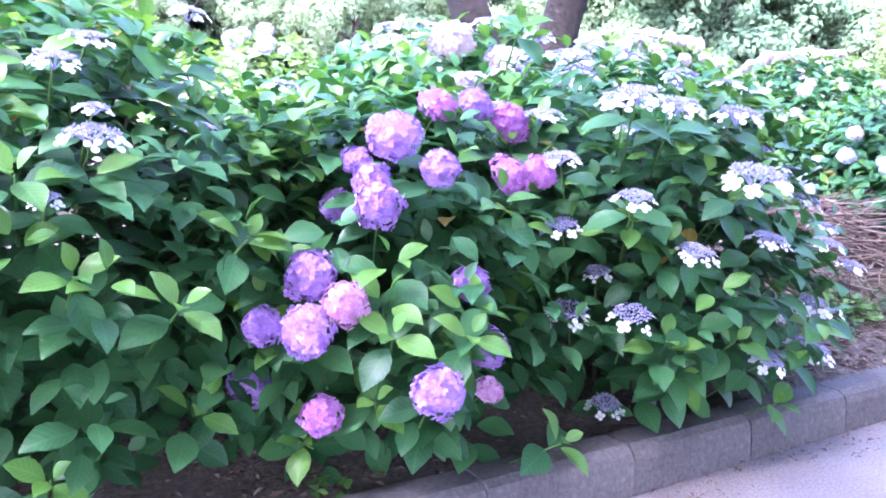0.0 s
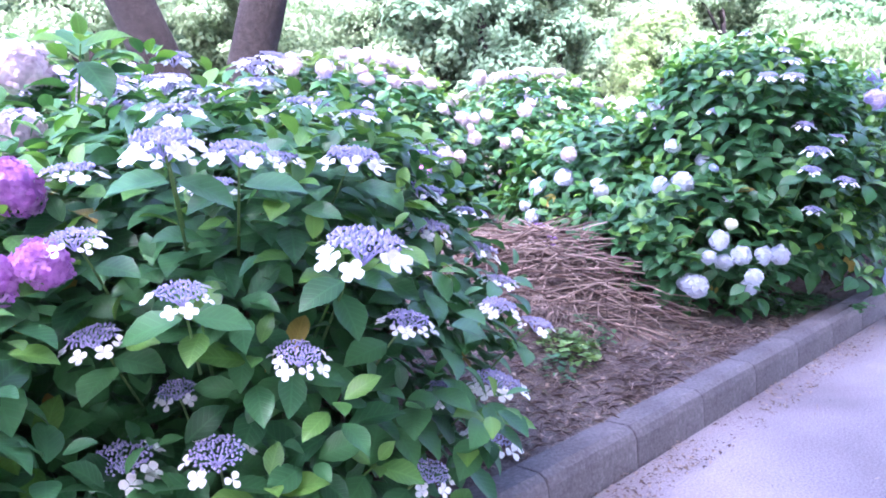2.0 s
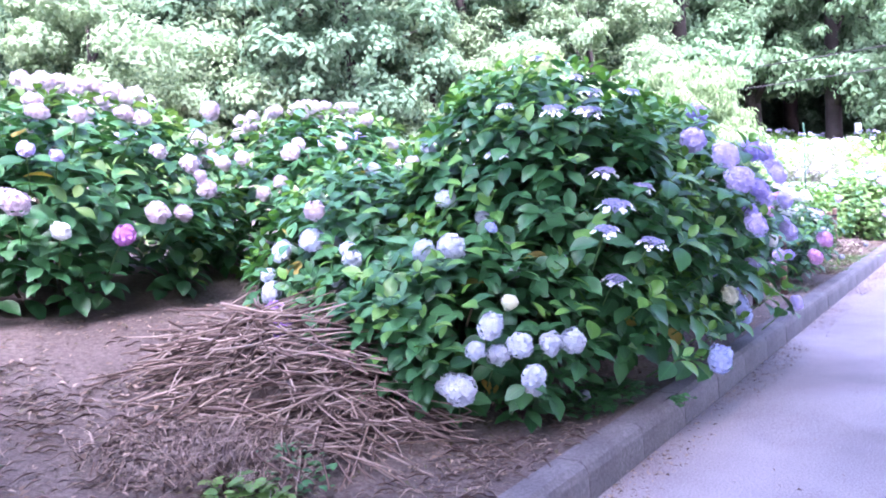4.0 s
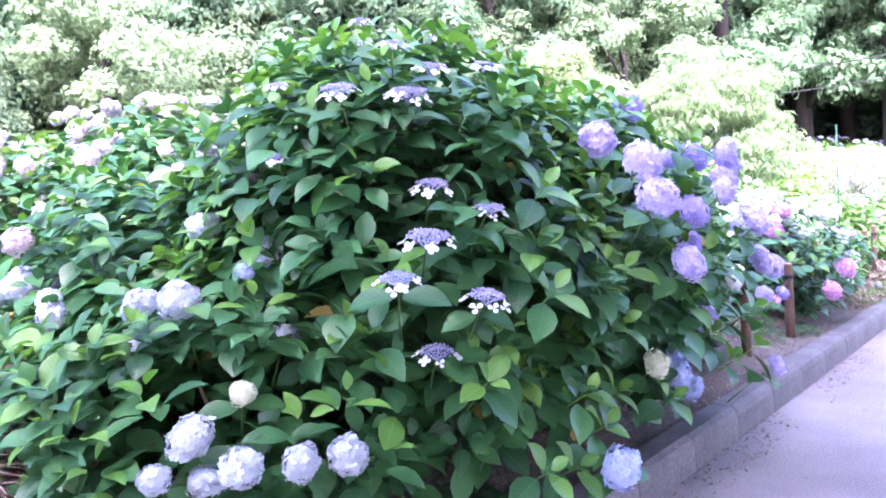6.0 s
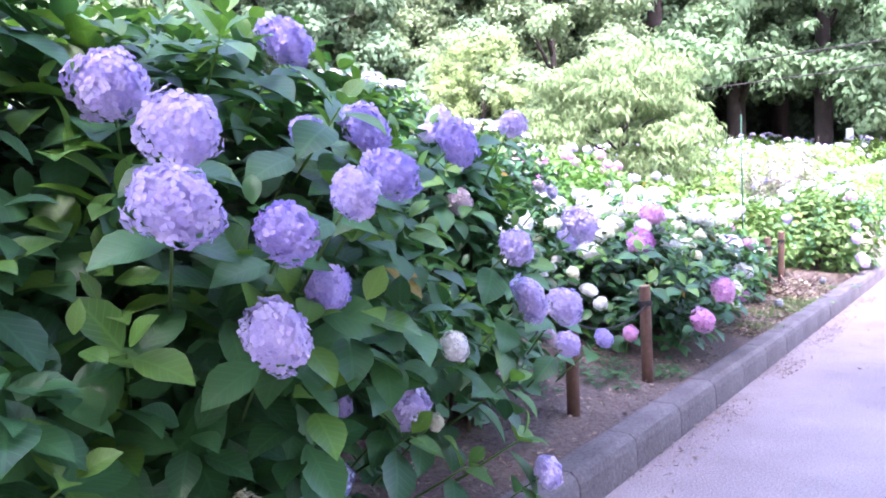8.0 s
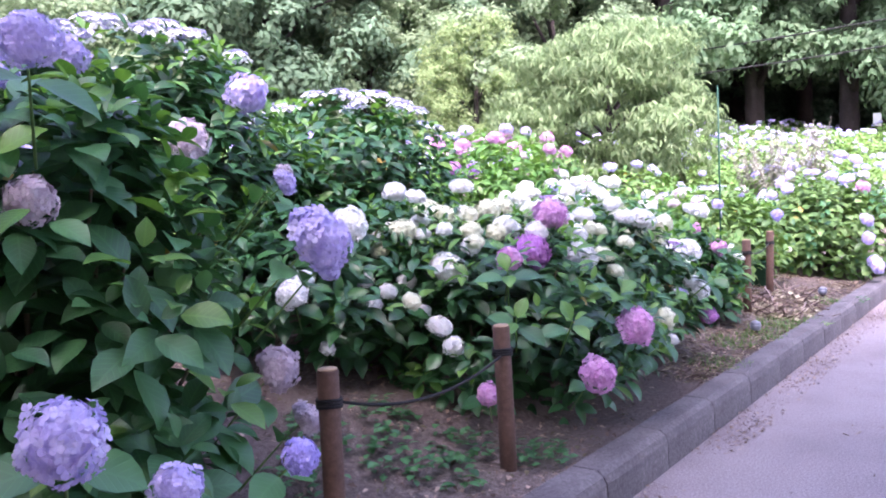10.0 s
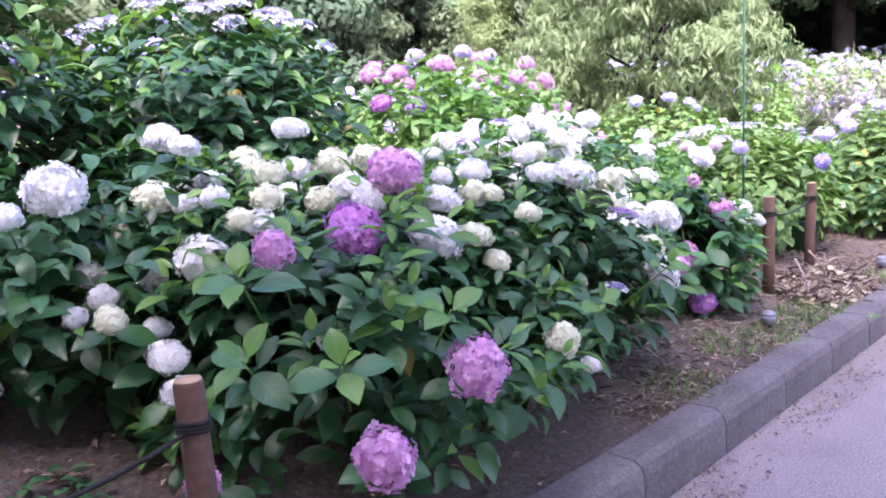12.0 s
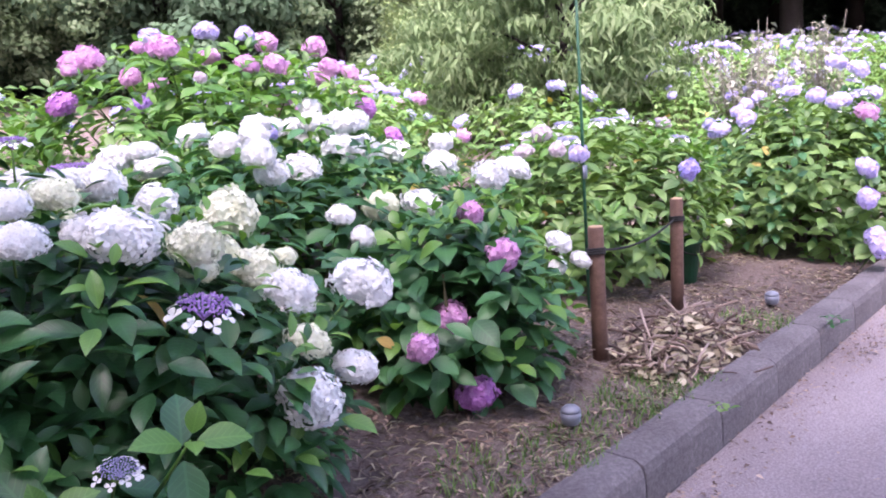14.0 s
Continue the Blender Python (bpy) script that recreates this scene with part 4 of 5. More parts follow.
# ---------------------------------------------------------------- trees
def crown_leaves(name, mat, blobs, count, size, rng, drop=0.0, narrow=1.0, tuft=60):
    """Leaves in tufts over the outside of many lobes, uneven and with gaps between."""
    weights = [b[3] ** 2 for b in blobs]
    pos, along, up = [], [], []
    for k in range(count // tuft):
        bx, by, bz, br = rng.choices(blobs, weights)[0]
        d = Vector((rng.gauss(0, 1), rng.gauss(0, 1), rng.gauss(0.45, 0.8))).normalized()
        lump = 1 + 0.35 * noise.noise(d * 2.3 + Vector((bx, by, bz)))
        c = Vector((bx, by, bz)) + Vector((d.x, d.y, d.z * 0.8)) * br * lump * (rng.random() ** 0.15)
        tr = br * rng.uniform(0.32, 0.58)
        for _ in range(tuft):
            e = Vector((rng.gauss(0, 1), rng.gauss(0, 1), rng.gauss(0.4, 0.7))).normalized()
            pos.append(c + Vector((e.x, e.y, e.z * (0.85 if drop < 0.5 else 0.55))) * tr * rng.random() ** 0.3)
            face = (d * 0.45 + e * 0.9 + Vector((rng.uniform(-0.4, 0.4), rng.uniform(-0.4, 0.4), 0.3))).normalized()
            run = Vector((rng.gauss(0, 1), rng.gauss(0, 1), rng.gauss(-0.3, 0.7) - 2 * drop))
            along.append((run - face * run.dot(face) * (0.95 if drop < 0.5 else 0.4)).normalized())
            up.append(face)
    basis = frames_of(np.array(along), np.array(up))
    basis[:, :, 0] *= narrow
    sizes = np.array([size * rng.uniform(0.6, 1.3) for _ in pos])
    return leaf_batch(name, [mat], np.array(pos), basis, sizes, np.zeros(len(pos), dtype=int), True)


def tree(label, x, y, height, spread, mat, count, size, seed, clear=0.3, trunk=0.22, lobes=16, lean=(0, 0), group="", category="tree", drop=0.0, narrow=1.0, limbs=7):
    rng = random.Random(seed)
    zg = ground_z(x, y)
    ob = thing("tree", x, y, zg, label, category, group)
    top = Vector((lean[0], lean[1], height * 0.85))
    v, f = tube([(0, 0, -0.2), (0.05, 0.03, 0.3), top * 0.35 + Vector((0.1, 0, 0)), top * 0.7, top], [trunk * 1.35, trunk, trunk * 0.85, trunk * 0.5, trunk * 0.12], 10)
    part("trunk", mesh_of("trunk", v, f, [BARK]), ob)
    blobs = []
    for k in range(lobes):
        h = clear + (1 - clear) * (k + 0.5) / lobes
        a = k * 2.4 + rng.uniform(-0.4, 0.4)
        prof = math.sin(math.pi * min(1, max(0.12, (h - clear) / (1 - clear) * 0.8 + 0.2))) ** 0.6
        r = spread * prof * rng.uniform(0.45, 0.85)
        blobs.append((r * math.cos(a) + lean[0] * h, r * math.sin(a) + lean[1] * h, height * h, spread * rng.uniform(0.20, 0.36)))
    for k in range(limbs):
        b = blobs[int(k * lobes / limbs)]
        s = top * min(0.8, max(0.15, b[2] / height * 0.75))
        e = Vector(b[:3])
        v, f = tube([s, s.lerp(e, 0.5) + Vector((0, 0, 0.05 * height)), e], [trunk * 0.4, trunk * 0.25, trunk * 0.08], 6)
        part("limb", mesh_of("limb", v, f, [BARK]), ob)
    tagged(part("crown", crown_leaves("crown", mat, blobs, count, size, rng, drop, narrow), ob), kind="stuff")
    return ob


WOOD_DARK = leaf_material("dark_tree_leaf", (0.058, 0.108, 0.070), (0.095, 0.160, 0.105), (0.14, 0.212, 0.145), 0.85, 0.5, False)
WOOD_MID = leaf_material("tree_leaf", (0.092, 0.16, 0.098), (0.128, 0.208, 0.128), (0.17, 0.25, 0.162), 0.85, 0.5, False)
WOOD_LIGHT = leaf_material("light_tree_leaf", (0.165, 0.24, 0.135), (0.205, 0.285, 0.165), (0.25, 0.325, 0.20), 0.85, 0.5, False)
WOOD_YELLOW = leaf_material("yellow_green_tree_leaf", (0.18, 0.265, 0.11), (0.225, 0.31, 0.138), (0.275, 0.35, 0.17), 0.85, 0.5, False)
WOOD_SPRAY = leaf_material("spray_tree_leaf", (0.11, 0.195, 0.105), (0.15, 0.24, 0.135), (0.195, 0.285, 0.17), 0.8, 0.5, False)
WILLOW = leaf_material("willow_leaf", (0.125, 0.195, 0.085), (0.172, 0.25, 0.118), (0.228, 0.30, 0.16), 0.7, 0.45, False)

KINDS = [
    tree("broad dark green tree in the woodland edge", 34, 40, 17, 5.6, WOOD_DARK, 32000, 0.35, 101, 0.04, 0.3, 34, group="woodland trees"),
    tree("mid-green leafy tree in the woodland edge", 12, 36, 14, 5.0, WOOD_MID, 34000, 0.29, 102, 0.04, 0.28, 32, group="woodland trees"),
    tree("pale sunlit leafy tree before the woodland", 22, 24, 8, 3.8, WOOD_LIGHT, 36000, 0.185, 103, 0.04, 0.2, 24, group="woodland trees"),
    tree("tall tree with drooping sprays above a bare trunk", 42, 12, 17, 4.4, WOOD_SPRAY, 28000, 0.30, 104, 0.2, 0.42, 34, group="woodland trees", drop=0.4),
]
wood = random.Random(77)
for kind, near, far, lo, hi, gap in ((1, 27, 33, 44, 54, 6.0), (2, 27, 31, 26, 44, 6.0), (2, 25, 29, 66, 104, 12.0), (1, 33, 39, 24, 106, 5.5), (0, 39, 45, 24, 110, 6.0), (0, 50, 58, -10, 112, 5.0), (0, 60, 66, -10, 34, 4.0), (3, 33, 42, 2, 26, 5.0), (3, 43, 50, -4, 26, 5.0)):
    az = lo
    while az < hi:
        a, d, s = radians(az + wood.uniform(-1.5, 1.5)), wood.uniform(near, far), wood.uniform(0.85, 1.15)
        x, y = 4 + d * math.cos(a), d * math.sin(a)
        copy_thing(KINDS[kind], pose(x, y, ground_z(x, y) - 0.1, 0, 0, wood.uniform(0, 360)) @ Matrix.Scale(s, 4))
        az += gap
for k in range(26):
    a, d = radians(-7 + k * 1.5), wood.uniform(47, 52)
    x, y = 4 + d * math.cos(a), d * math.sin(a)
    copy_thing(KINDS[0], pose(x, y, ground_z(x, y) - 0.3, 0, 0, wood.uniform(0, 360)) @ Matrix.Scale(wood.uniform(0.32, 0.45), 4))

# Unseen trees added across the path to shade the near bed.
for x, y, s in ((-14, -6.8, 0.95), (-10.5, -5.8, 0.8), (-7.5, -7.4, 0.9), (-4.6, -5.6, 0.85), (-1.5, -6.8, 1.0), (1.2, -5.7, 0.85), (4.0, -7.0, 0.9), (6.2, -5.2, 0.9), (9.5, -7.2, 0.9), (-6, -10.5, 1.0), (0.5, -10.8, 1.0), (6.5, -10.6, 1.0)):
    copy_thing(KINDS[3], pose(x, y, -0.1, 0, 0, x * 50) @ Matrix.Scale(s, 4))

pale_tree = tree("pale yellow-green leafy tree before the woodland", 32.5, 16.5, 7.6, 3.6, WOOD_YELLOW, 34000, 0.16, 105, 0.04, 0.2, 24, group="woodland trees")
for x, y, s in ((27.5, 13.5, 0.62), (38.0, 14.0, 0.95), (37.5, 19.5, 1.1)):
    copy_thing(pale_tree, pose(x, y, ground_z(x, y) - 0.1, 0, 0, x * 71) @ Matrix.Scale(s, 4))

tree("bushy willow-like tree with narrow pale leaves", 21.1, 5.6, 3.3, 2.5, WILLOW, 30000, 0.19, 120, 0.12, 0.09, 28, drop=0.55, narrow=0.45, limbs=12)


def forked_tree():
    """A dark tree whose two stems part near the ground, an unseen crown added high overhead."""
    rng = random.Random(5)
    x, y = 2.3, 3.75
    zg = ground_z(x, y)
    ob = thing("tree", x, y, zg, "dark forked tree trunk rising behind the hydrangeas", "tree")
    stems = [[(0, 0, -0.2), (0.05, -0.05, 0.35), (0.08, -0.12, 1.0), (0.24, -0.28, 1.8), (0.8, -0.6, 3.4), (0.9, -0.4, 5.6)], [(-0.1, 0.05, -0.2), (-0.18, 0.1, 0.35), (-0.32, 0.2, 0.9), (-0.62, 0.35, 1.8), (-1.1, 0.6, 3.4), (-1.7, 0.9, 5.6)]]
    for s in stems:
        fine, rad = [], []
        for i in range(len(s) - 1):
            for j in range(4):
                t = j / 4
                p = Vector(s[i]).lerp(Vector(s[i + 1]), t)
                fine.append(p + Vector((noise.noise(p * 1.7), noise.noise(p * 1.7 + Vector((5, 0, 0))), 0)) * 0.03)
                rad.append(0.25 - 0.028 * (i + t) + 0.012 * noise.noise(p * 3))
        v, f = tube(fine, rad, 16)
        part("trunk", mesh_of("trunk", v, f, [BARK]), ob)
    # Made-up crown lobes, drawn out over the path so they shade the bushes.
    blobs = [(rng.uniform(-6.4, 3.0), rng.uniform(-6.6, 2.6), rng.uniform(6.0, 9.0), rng.uniform(0.9, 1.5)) for _ in range(26)]
    for b in blobs[:14]:
        s = Vector(stems[0 if b[0] > 0 else 1][4])
        v, f = tube([s, s.lerp(Vector(b[:3]), 0.5) + Vector((0, 0, 0.3)), b[:3]], [0.09, 0.06, 0.02], 6)
        part("limb", mesh_of("limb", v, f, [BARK]), ob)
    tagged(part("crown", crown_leaves("crown", WOOD_DARK, blobs, 10000, 0.24, rng), ob), kind="stuff")


forked_tree()


# ---------------------------------------------------------------- posts, rope, stake
def rope_post(x, y, height, lean, label):
    z = ground_z(x, y)
    ob = thing("rope_post", x, y, z, label, "fence post", "wooden rope posts")
    ob.rotation_euler = (radians(lean[0]), radians(lean[1]), 0)
    r = 0.037
    v, f = tube([(0, 0, -0.1), (0, 0, 0.2), (0, 0, height - 0.006), (0, 0, height)], [r * 1.04, r, r, r * 0.93], 18)
    part("shaft", mesh_of("shaft", v, f, [POST_WOOD]), ob)
    v, f = tube([(0, 0, height + 0.001), (0, 0, height + 0.005)], [r * 0.92, r * 0.88], 18)
    part("cut_top", mesh_of("cut_top", v, f, [CUT_WOOD]), ob, label="pale sawn end grain")
    coils = []
    for k in range(3):
        ring = [(math.cos(t) * (r + 0.004), math.sin(t) * (r + 0.004), height - 0.10 - 0.011 * k + 0.003 * math.sin(t * 2)) for t in [i * math.pi / 8 for i in range(17)]]
        coils.append(tube(ring, [0.006] * 17, 6))
    v, f = join(coils)
    part("rope_coil", mesh_of("rope_coil", v, f, [ROPE]), ob, label="black rope wound round the post")
    return ob


def rope(a, b, sag, label):
    a, b = Vector(a), Vector(b)
    pts = [a.lerp(b, i / 20) - Vector((0, 0, sag * 4 * (i / 20) * (1 - i / 20))) for i in range(21)]
    v, f = tube([p - a for p in pts], [0.006] * 21, 6)
    ob = new("rope", mesh_of("rope", v, f, [ROPE]))
    ob.location = a
    tagged(ob, label, "rope")


rope_post(8.61, 0.45, 0.63, (0, 0), "brown wooden rope post with a black rope")
rope_post(9.60, 0.41, 0.64, (0, -1.5), "brown wooden rope post with a black rope")
rope_post(13.80, 0.67, 0.64, (0, 0), "brown wooden rope post beside a heap of dry stems")
rope_post(14.84, 0.77, 0.65, (1.5, -2), "leaning brown wooden rope post by the bush")
rope((8.63, 0.44, ground_z(8.61, 0.45) + 0.52), (9.59, 0.39, ground_z(9.60, 0.41) + 0.53), 0.09, "slack black rope between two wooden posts")
rope((13.82, 0.66, ground_z(13.80, 0.67) + 0.53), (14.82, 0.76, ground_z(14.84, 0.77) + 0.54), 0.05, "slack black rope between two wooden posts")


def garden_stake(x, y, height):
    ob = thing("garden_stake", x, y, ground_z(x, y), "thin green plastic-coated garden stake with a tag", "garden stake")
    v, f = tube([(0, 0, -0.1), (0.004, 0, height * 0.5), (0, 0, height)], [0.009, 0.009, 0.008], 8)
    part("cane", mesh_of("cane", v, f, [GREEN_PLASTIC]), ob)
    bm = bmesh.new()
    bmesh.ops.create_cube(bm, size=1)
    bmesh.ops.scale(bm, vec=(0.045, 0.003, 0.075), verts=bm.verts)
    bmesh.ops.translate(bm, vec=(0.0, -0.012, 0.80), verts=bm.verts)
    part("tag", bm, ob, label="pale plant tag", mat=GREY_PLASTIC)


garden_stake(14.40, 1.10, 2.05)
garden_stake(23.2, 0.65, 1.65)


def notice_board(x, y):
    """A small white notice on a thin post at the woodland edge."""
    ob = thing("notice_board", x, y, ground_z(x, y), "small white notice board on a thin post at the woodland edge", "sign")
    v, f = tube([(0, 0, -0.1), (0, 0, 0.8), (0, 0, 1.55)], [0.03, 0.03, 0.03], 8)
    part("post", mesh_of("post", v, f, [BARK]), ob)
    bm = bmesh.new()
    bmesh.ops.create_cube(bm, size=1)
    bmesh.ops.scale(bm, vec=(0.03, 0.28, 0.5), verts=bm.verts)
    bmesh.ops.bevel(bm, geom=bm.edges[:], offset=0.008, segments=2, affect="EDGES")
    bmesh.ops.translate(bm, vec=(-0.05, 0, 1.35), verts=bm.verts)
    part("board", bm, ob, label="plain white board", mat=SIGN_WHITE)


SIGN_WHITE = rough_stuff("white_board", [(0.3, (0.68, 0.68, 0.68)), (0.6, (0.78, 0.78, 0.78)), (0.8, (0.82, 0.82, 0.82))], 20, 0.5, 3.0, 0.1, 0.002)
notice_board(39.6, 3.75)


def overhead_cable(a, b, sag):
    a, b = Vector(a), Vector(b)
    pts = [a.lerp(b, i / 24) - Vector((0, 0, sag * 4 * (i / 24) * (1 - i / 24))) for i in range(25)]
    v, f = tube([p - a for p in pts], [0.022] * 25, 5)
    ob = new("overhead_cable", mesh_of("overhead_cable", v, f, [ROPE]))
    ob.location = a
    tagged(ob, "thin dark overhead cable strung before the trees", "cable", "overhead cables")


overhead_cable((33.0, 13.0, 6.0), (34.5, -9.0, 6.9), 0.35)
overhead_cable((33.0, 13.0, 5.2), (34.5, -9.0, 6.1), 0.35)


def withered_shrub(x, y, height, spread, seed):
    """Grey, half-dried stalks with a few small curled leaves."""
    rng = random.Random(seed)
    zg = ground_z(x, y)
    ob = thing("withered_shrub", x, y, zg, "half-dried grey shrub of thin bare stalks", "shrub")
    pos, along, up = [], [], []
    for k in range(34):
        a, lean = rng.uniform(0, 6.28), rng.uniform(0.1, 1.0) * spread
        h = height * rng.uniform(0.6, 1.0)
        path = [(0.12 * rng.uniform(-1, 1), 0.12 * rng.uniform(-1, 1), -0.05)]
        path += [(lean * t ** 1.4 * math.cos(a) + rng.uniform(-0.03, 0.03), lean * t ** 1.4 * math.sin(a) + rng.uniform(-0.03, 0.03), h * t) for t in (0.35, 0.7, 1.0)]
        v, f = tube(path, [0.008, 0.006, 0.005, 0.002], 5)
        part("stalk", mesh_of("stalk", v, f, [GREY_STALK]), ob)
        for _ in range(26):
            t = rng.uniform(0.3, 1.0)
            i = 1 if t < 0.7 else 2
            p = Vector(path[i]).lerp(Vector(path[i + 1]), rng.random())
            pos.append(p + Vector([rng.uniform(-0.04, 0.04) for _ in range(3)]))
            along.append((rng.uniform(-1, 1), rng.uniform(-1, 1), rng.uniform(-0.6, 0.3)))
            up.append((rng.uniform(-0.5, 0.5), rng.uniform(-0.5, 0.5), 1))
    me = leaf_batch("foliage", [GREY_LEAF], np.array(pos), frames_of(np.array(along), np.array(up)), np.array([rng.uniform(0.05, 0.11) for _ in pos]), np.zeros(len(pos), dtype=int), True)
    tagged(part("foliage", me, ob), kind="stuff")


GREY_STALK = rough_stuff("grey_dry_stalk", [(0.3, (0.14, 0.13, 0.11)), (0.55, (0.23, 0.21, 0.18)), (0.75, (0.33, 0.31, 0.27))], 30, 0.9, 4.0, 0.3, 0.003)
GREY_LEAF = leaf_material("curled_grey_leaf", (0.16, 0.17, 0.13), (0.24, 0.25, 0.20), (0.34, 0.34, 0.29), 0.8, 0.25, False)
for x, y, h, r, seed in ((18.9, 1.75, 1.85, 0.55, 201), (19.6, 2.3, 1.7, 0.5, 202), (20.8, 1.7, 1.9, 0.4, 203)):
    withered_shrub(x, y, h, r, seed)


# ---------------------------------------------------------------- heap of cut stems on the bare soil
def stick_mesh(seed, radius):
    rng = random.Random(seed)
    pts = [Vector((0, t - 0.5, 0.03 * math.sin(3 * t + seed))) + Vector((rng.uniform(-0.02, 0.02), 0, rng.uniform(-0.015, 0.015))) for t in (0, 0.3, 0.55, 0.8, 1.0)]
    v, f = tube(pts, [radius, radius, radius * 0.9, radius * 0.8, radius * 0.6], 5)
    return mesh_of("stem", v, f, [STRAW])


def mound(name, x, y, ru, rv, h, mat, rough=0.05):
    verts, faces, n, m = [], [], 28, 9
    for j in range(m + 1):
        k = j / m
        for i in range(n):
            a = 2 * math.pi * i / n
            px, py = ru * k * math.cos(a), rv * k * math.sin(a)
            z = ground_z(x + px, y + py) - ground_z(x, y) + h * (math.cos(math.pi * k) * 0.5 + 0.5) + rough * noise.noise(((x + px) * 5, (y + py) * 5, 1)) * (1 - k * k) - 0.02 * (j == m)
            verts.append((px, py, z))
    for j in range(m):
        for i in range(n):
            a, b = j * n + i, j * n + (i + 1) % n
            faces.append([a, b, b + n, a + n])
    return mesh_of(name, verts, faces, [mat])


def heap_height(dx, dy, ru, rv, h):
    k = min(1.0, math.hypot(dx / ru, dy / rv))
    return h * (math.cos(math.pi * k) * 0.5 + 0.5)


def stem_heap():
    rng = random.Random(41)
    x, y, ru, rv, h = 3.52, 1.52, 0.66, 0.74, 0.31
    ob = thing("stem_heap", x, y, ground_z(x, y), "loose heap of dry brown cut stems on bare soil", "stem heap")
    part("mound", mound("mound", x, y, ru * 0.9, rv * 0.9, h * 0.85, SOIL), ob, label="earth and chaff under the stems")
    meshes = [stick_mesh(s, 0.004 + 0.0013 * (s % 3)) for s in range(6)]
    rest = []
    for k in range(800):
        a, d = rng.uniform(0, 6.28), math.sqrt(rng.random()) * 1.03
        px, py = ru * d * math.cos(a), rv * d * math.sin(a)
        yaw = rng.gauss(-145, 70) + (35 if px < -0.2 else 0)
        length = rng.uniform(0.35, 1.0)
        z = ground_z(x + px, y + py) - ground_z(x, y) + heap_height(px, py, ru, rv, h) + rng.uniform(0.0, 0.08 if d < 0.9 else 0.03)
        slope = -18 * d * math.cos(a - radians(yaw + 90))
        m = pose(px, py, z, slope + rng.uniform(-13, 13), rng.uniform(-20, 20), yaw) @ Matrix.Diagonal((1, length, 1, 1))
        if k < 290:
            part("stem", rng.choice(meshes), ob, m)
        else:
            me = rng.choice(meshes)
            rest.append(([m @ v.co for v in me.vertices], [list(p.vertices) for p in me.polygons]))
    v, f = join(rest)
    tagged(part("stem_tangle", mesh_of("stem_tangle", v, f, [STRAW]), ob), kind="stuff")


stem_heap()


def grass_clump(name, x, y, r, blades, height, mat, label, category, seed, fall=0.6):
    """Thin bent blades from one foot."""
    rng = random.Random(seed)
    pieces = []
    for k in range(blades):
        a, d = rng.uniform(0, 6.28), r * math.sqrt(rng.random())
        px, py = d * math.cos(a), d * math.sin(a)
        b = rng.uniform(0, 6.28)
        dx, dy, w = math.cos(b), math.sin(b), 0.004
        hh = height * rng.uniform(0.4, 1.0)
        z0 = ground_z(x + px, y + py) - ground_z(x, y)
        vs = []
        for t in (0, 0.5, 1):
            cx, cy, cz = px + dx * hh * fall * t * t, py + dy * hh * fall * t * t, z0 + hh * (t - 0.45 * fall * t * t)
            vs += [(cx - dy * w * (1.05 - t), cy + dx * w * (1.05 - t), cz), (cx + dy * w * (1.05 - t), cy - dx * w * (1.05 - t), cz)]
        pieces.append((vs, [[0, 1, 3, 2], [2, 3, 5, 4]]))
    v, f = join(pieces)
    ob = thing(name, x, y, ground_z(x, y), label, category)
    tagged(part("grass", mesh_of("grass", v, f, [mat], smooth=False), ob), kind="stuff")
    return ob


def weed(x, y, r, leaves, size, label, seed, mat=None):
    rng = random.Random(seed)
    zg = ground_z(x, y)
    pos, along, up = [], [], []
    for k in range(leaves):
        a, d = rng.uniform(0, 6.28), r * math.sqrt(rng.random())
        px, py = d * math.cos(a), d * math.sin(a)
        pos.append((px, py, ground_z(x + px, y + py) - zg + rng.uniform(0.01, 0.5 * r * (1 - d / r) + 0.05)))
        b = rng.uniform(0, 6.28)
        along.append((math.cos(b), math.sin(b), rng.uniform(-0.1, 0.5)))
        up.append((rng.uniform(-0.3, 0.3), rng.uniform(-0.3, 0.3), 1))
    ob = thing("weed", x, y, zg, label, "weed", "weeds on the bed")
    me = leaf_batch("leaves", [mat or LEAF], np.array(pos), frames_of(np.array(along, dtype=float), np.array(up, dtype=float)), np.array([size * rng.uniform(0.6, 1.3) for _ in pos]), np.zeros(len(pos), dtype=int))
    tagged(part("foliage", me, ob), kind="stuff")


weed(2.61, 0.80, 0.17, 190, 0.055, "low green weed clump on mulched soil", 51, PALE_LEAF)
weed(2.95, 0.88, 0.16, 70, 0.045, "low green weed clump on mulched soil", 52)
weed(2.35, 0.70, 0.12, 40, 0.045, "low green weed clump on mulched soil", 53)
for k, (x, y) in enumerate([(4.75, 0.38), (4.95, 0.36), (5.15, 0.33), (5.05, 0.48), (4.6, 0.45)]):
    weed(x, y, 0.14, 60, 0.06, "small green weeds at the foot of the bushes", 54 + k)
for k, (x, y) in enumerate([(9.2, 0.75), (9.4, 0.95), (9.55, 0.62), (9.05, 1.0), (9.3, 0.55), (8.8, 0.8), (9.75, 0.35)]):
    weed(x, y, 0.15, 55, 0.05, "small green weeds on the shaded soil", 60 + k)
for k, (x, y) in enumerate([(13.35, 0.34), (13.6, 0.33), (12.95, 0.3), (13.85, 0.3), (14.9, 0.33), (11.9, 0.27), (12.6, 0.4)]):
    grass_clump("grass_tuft", x, y, 0.2, 190, 0.07, PALE_LEAF, "thin tuft of short green grass", "grass", 70 + k)
grass_clump("dry_grass", 2.82, 1.08, 0.26, 700, 0.20, STRAW, "matted clump of dry brown grass", "dry grass", 80, 1.3)
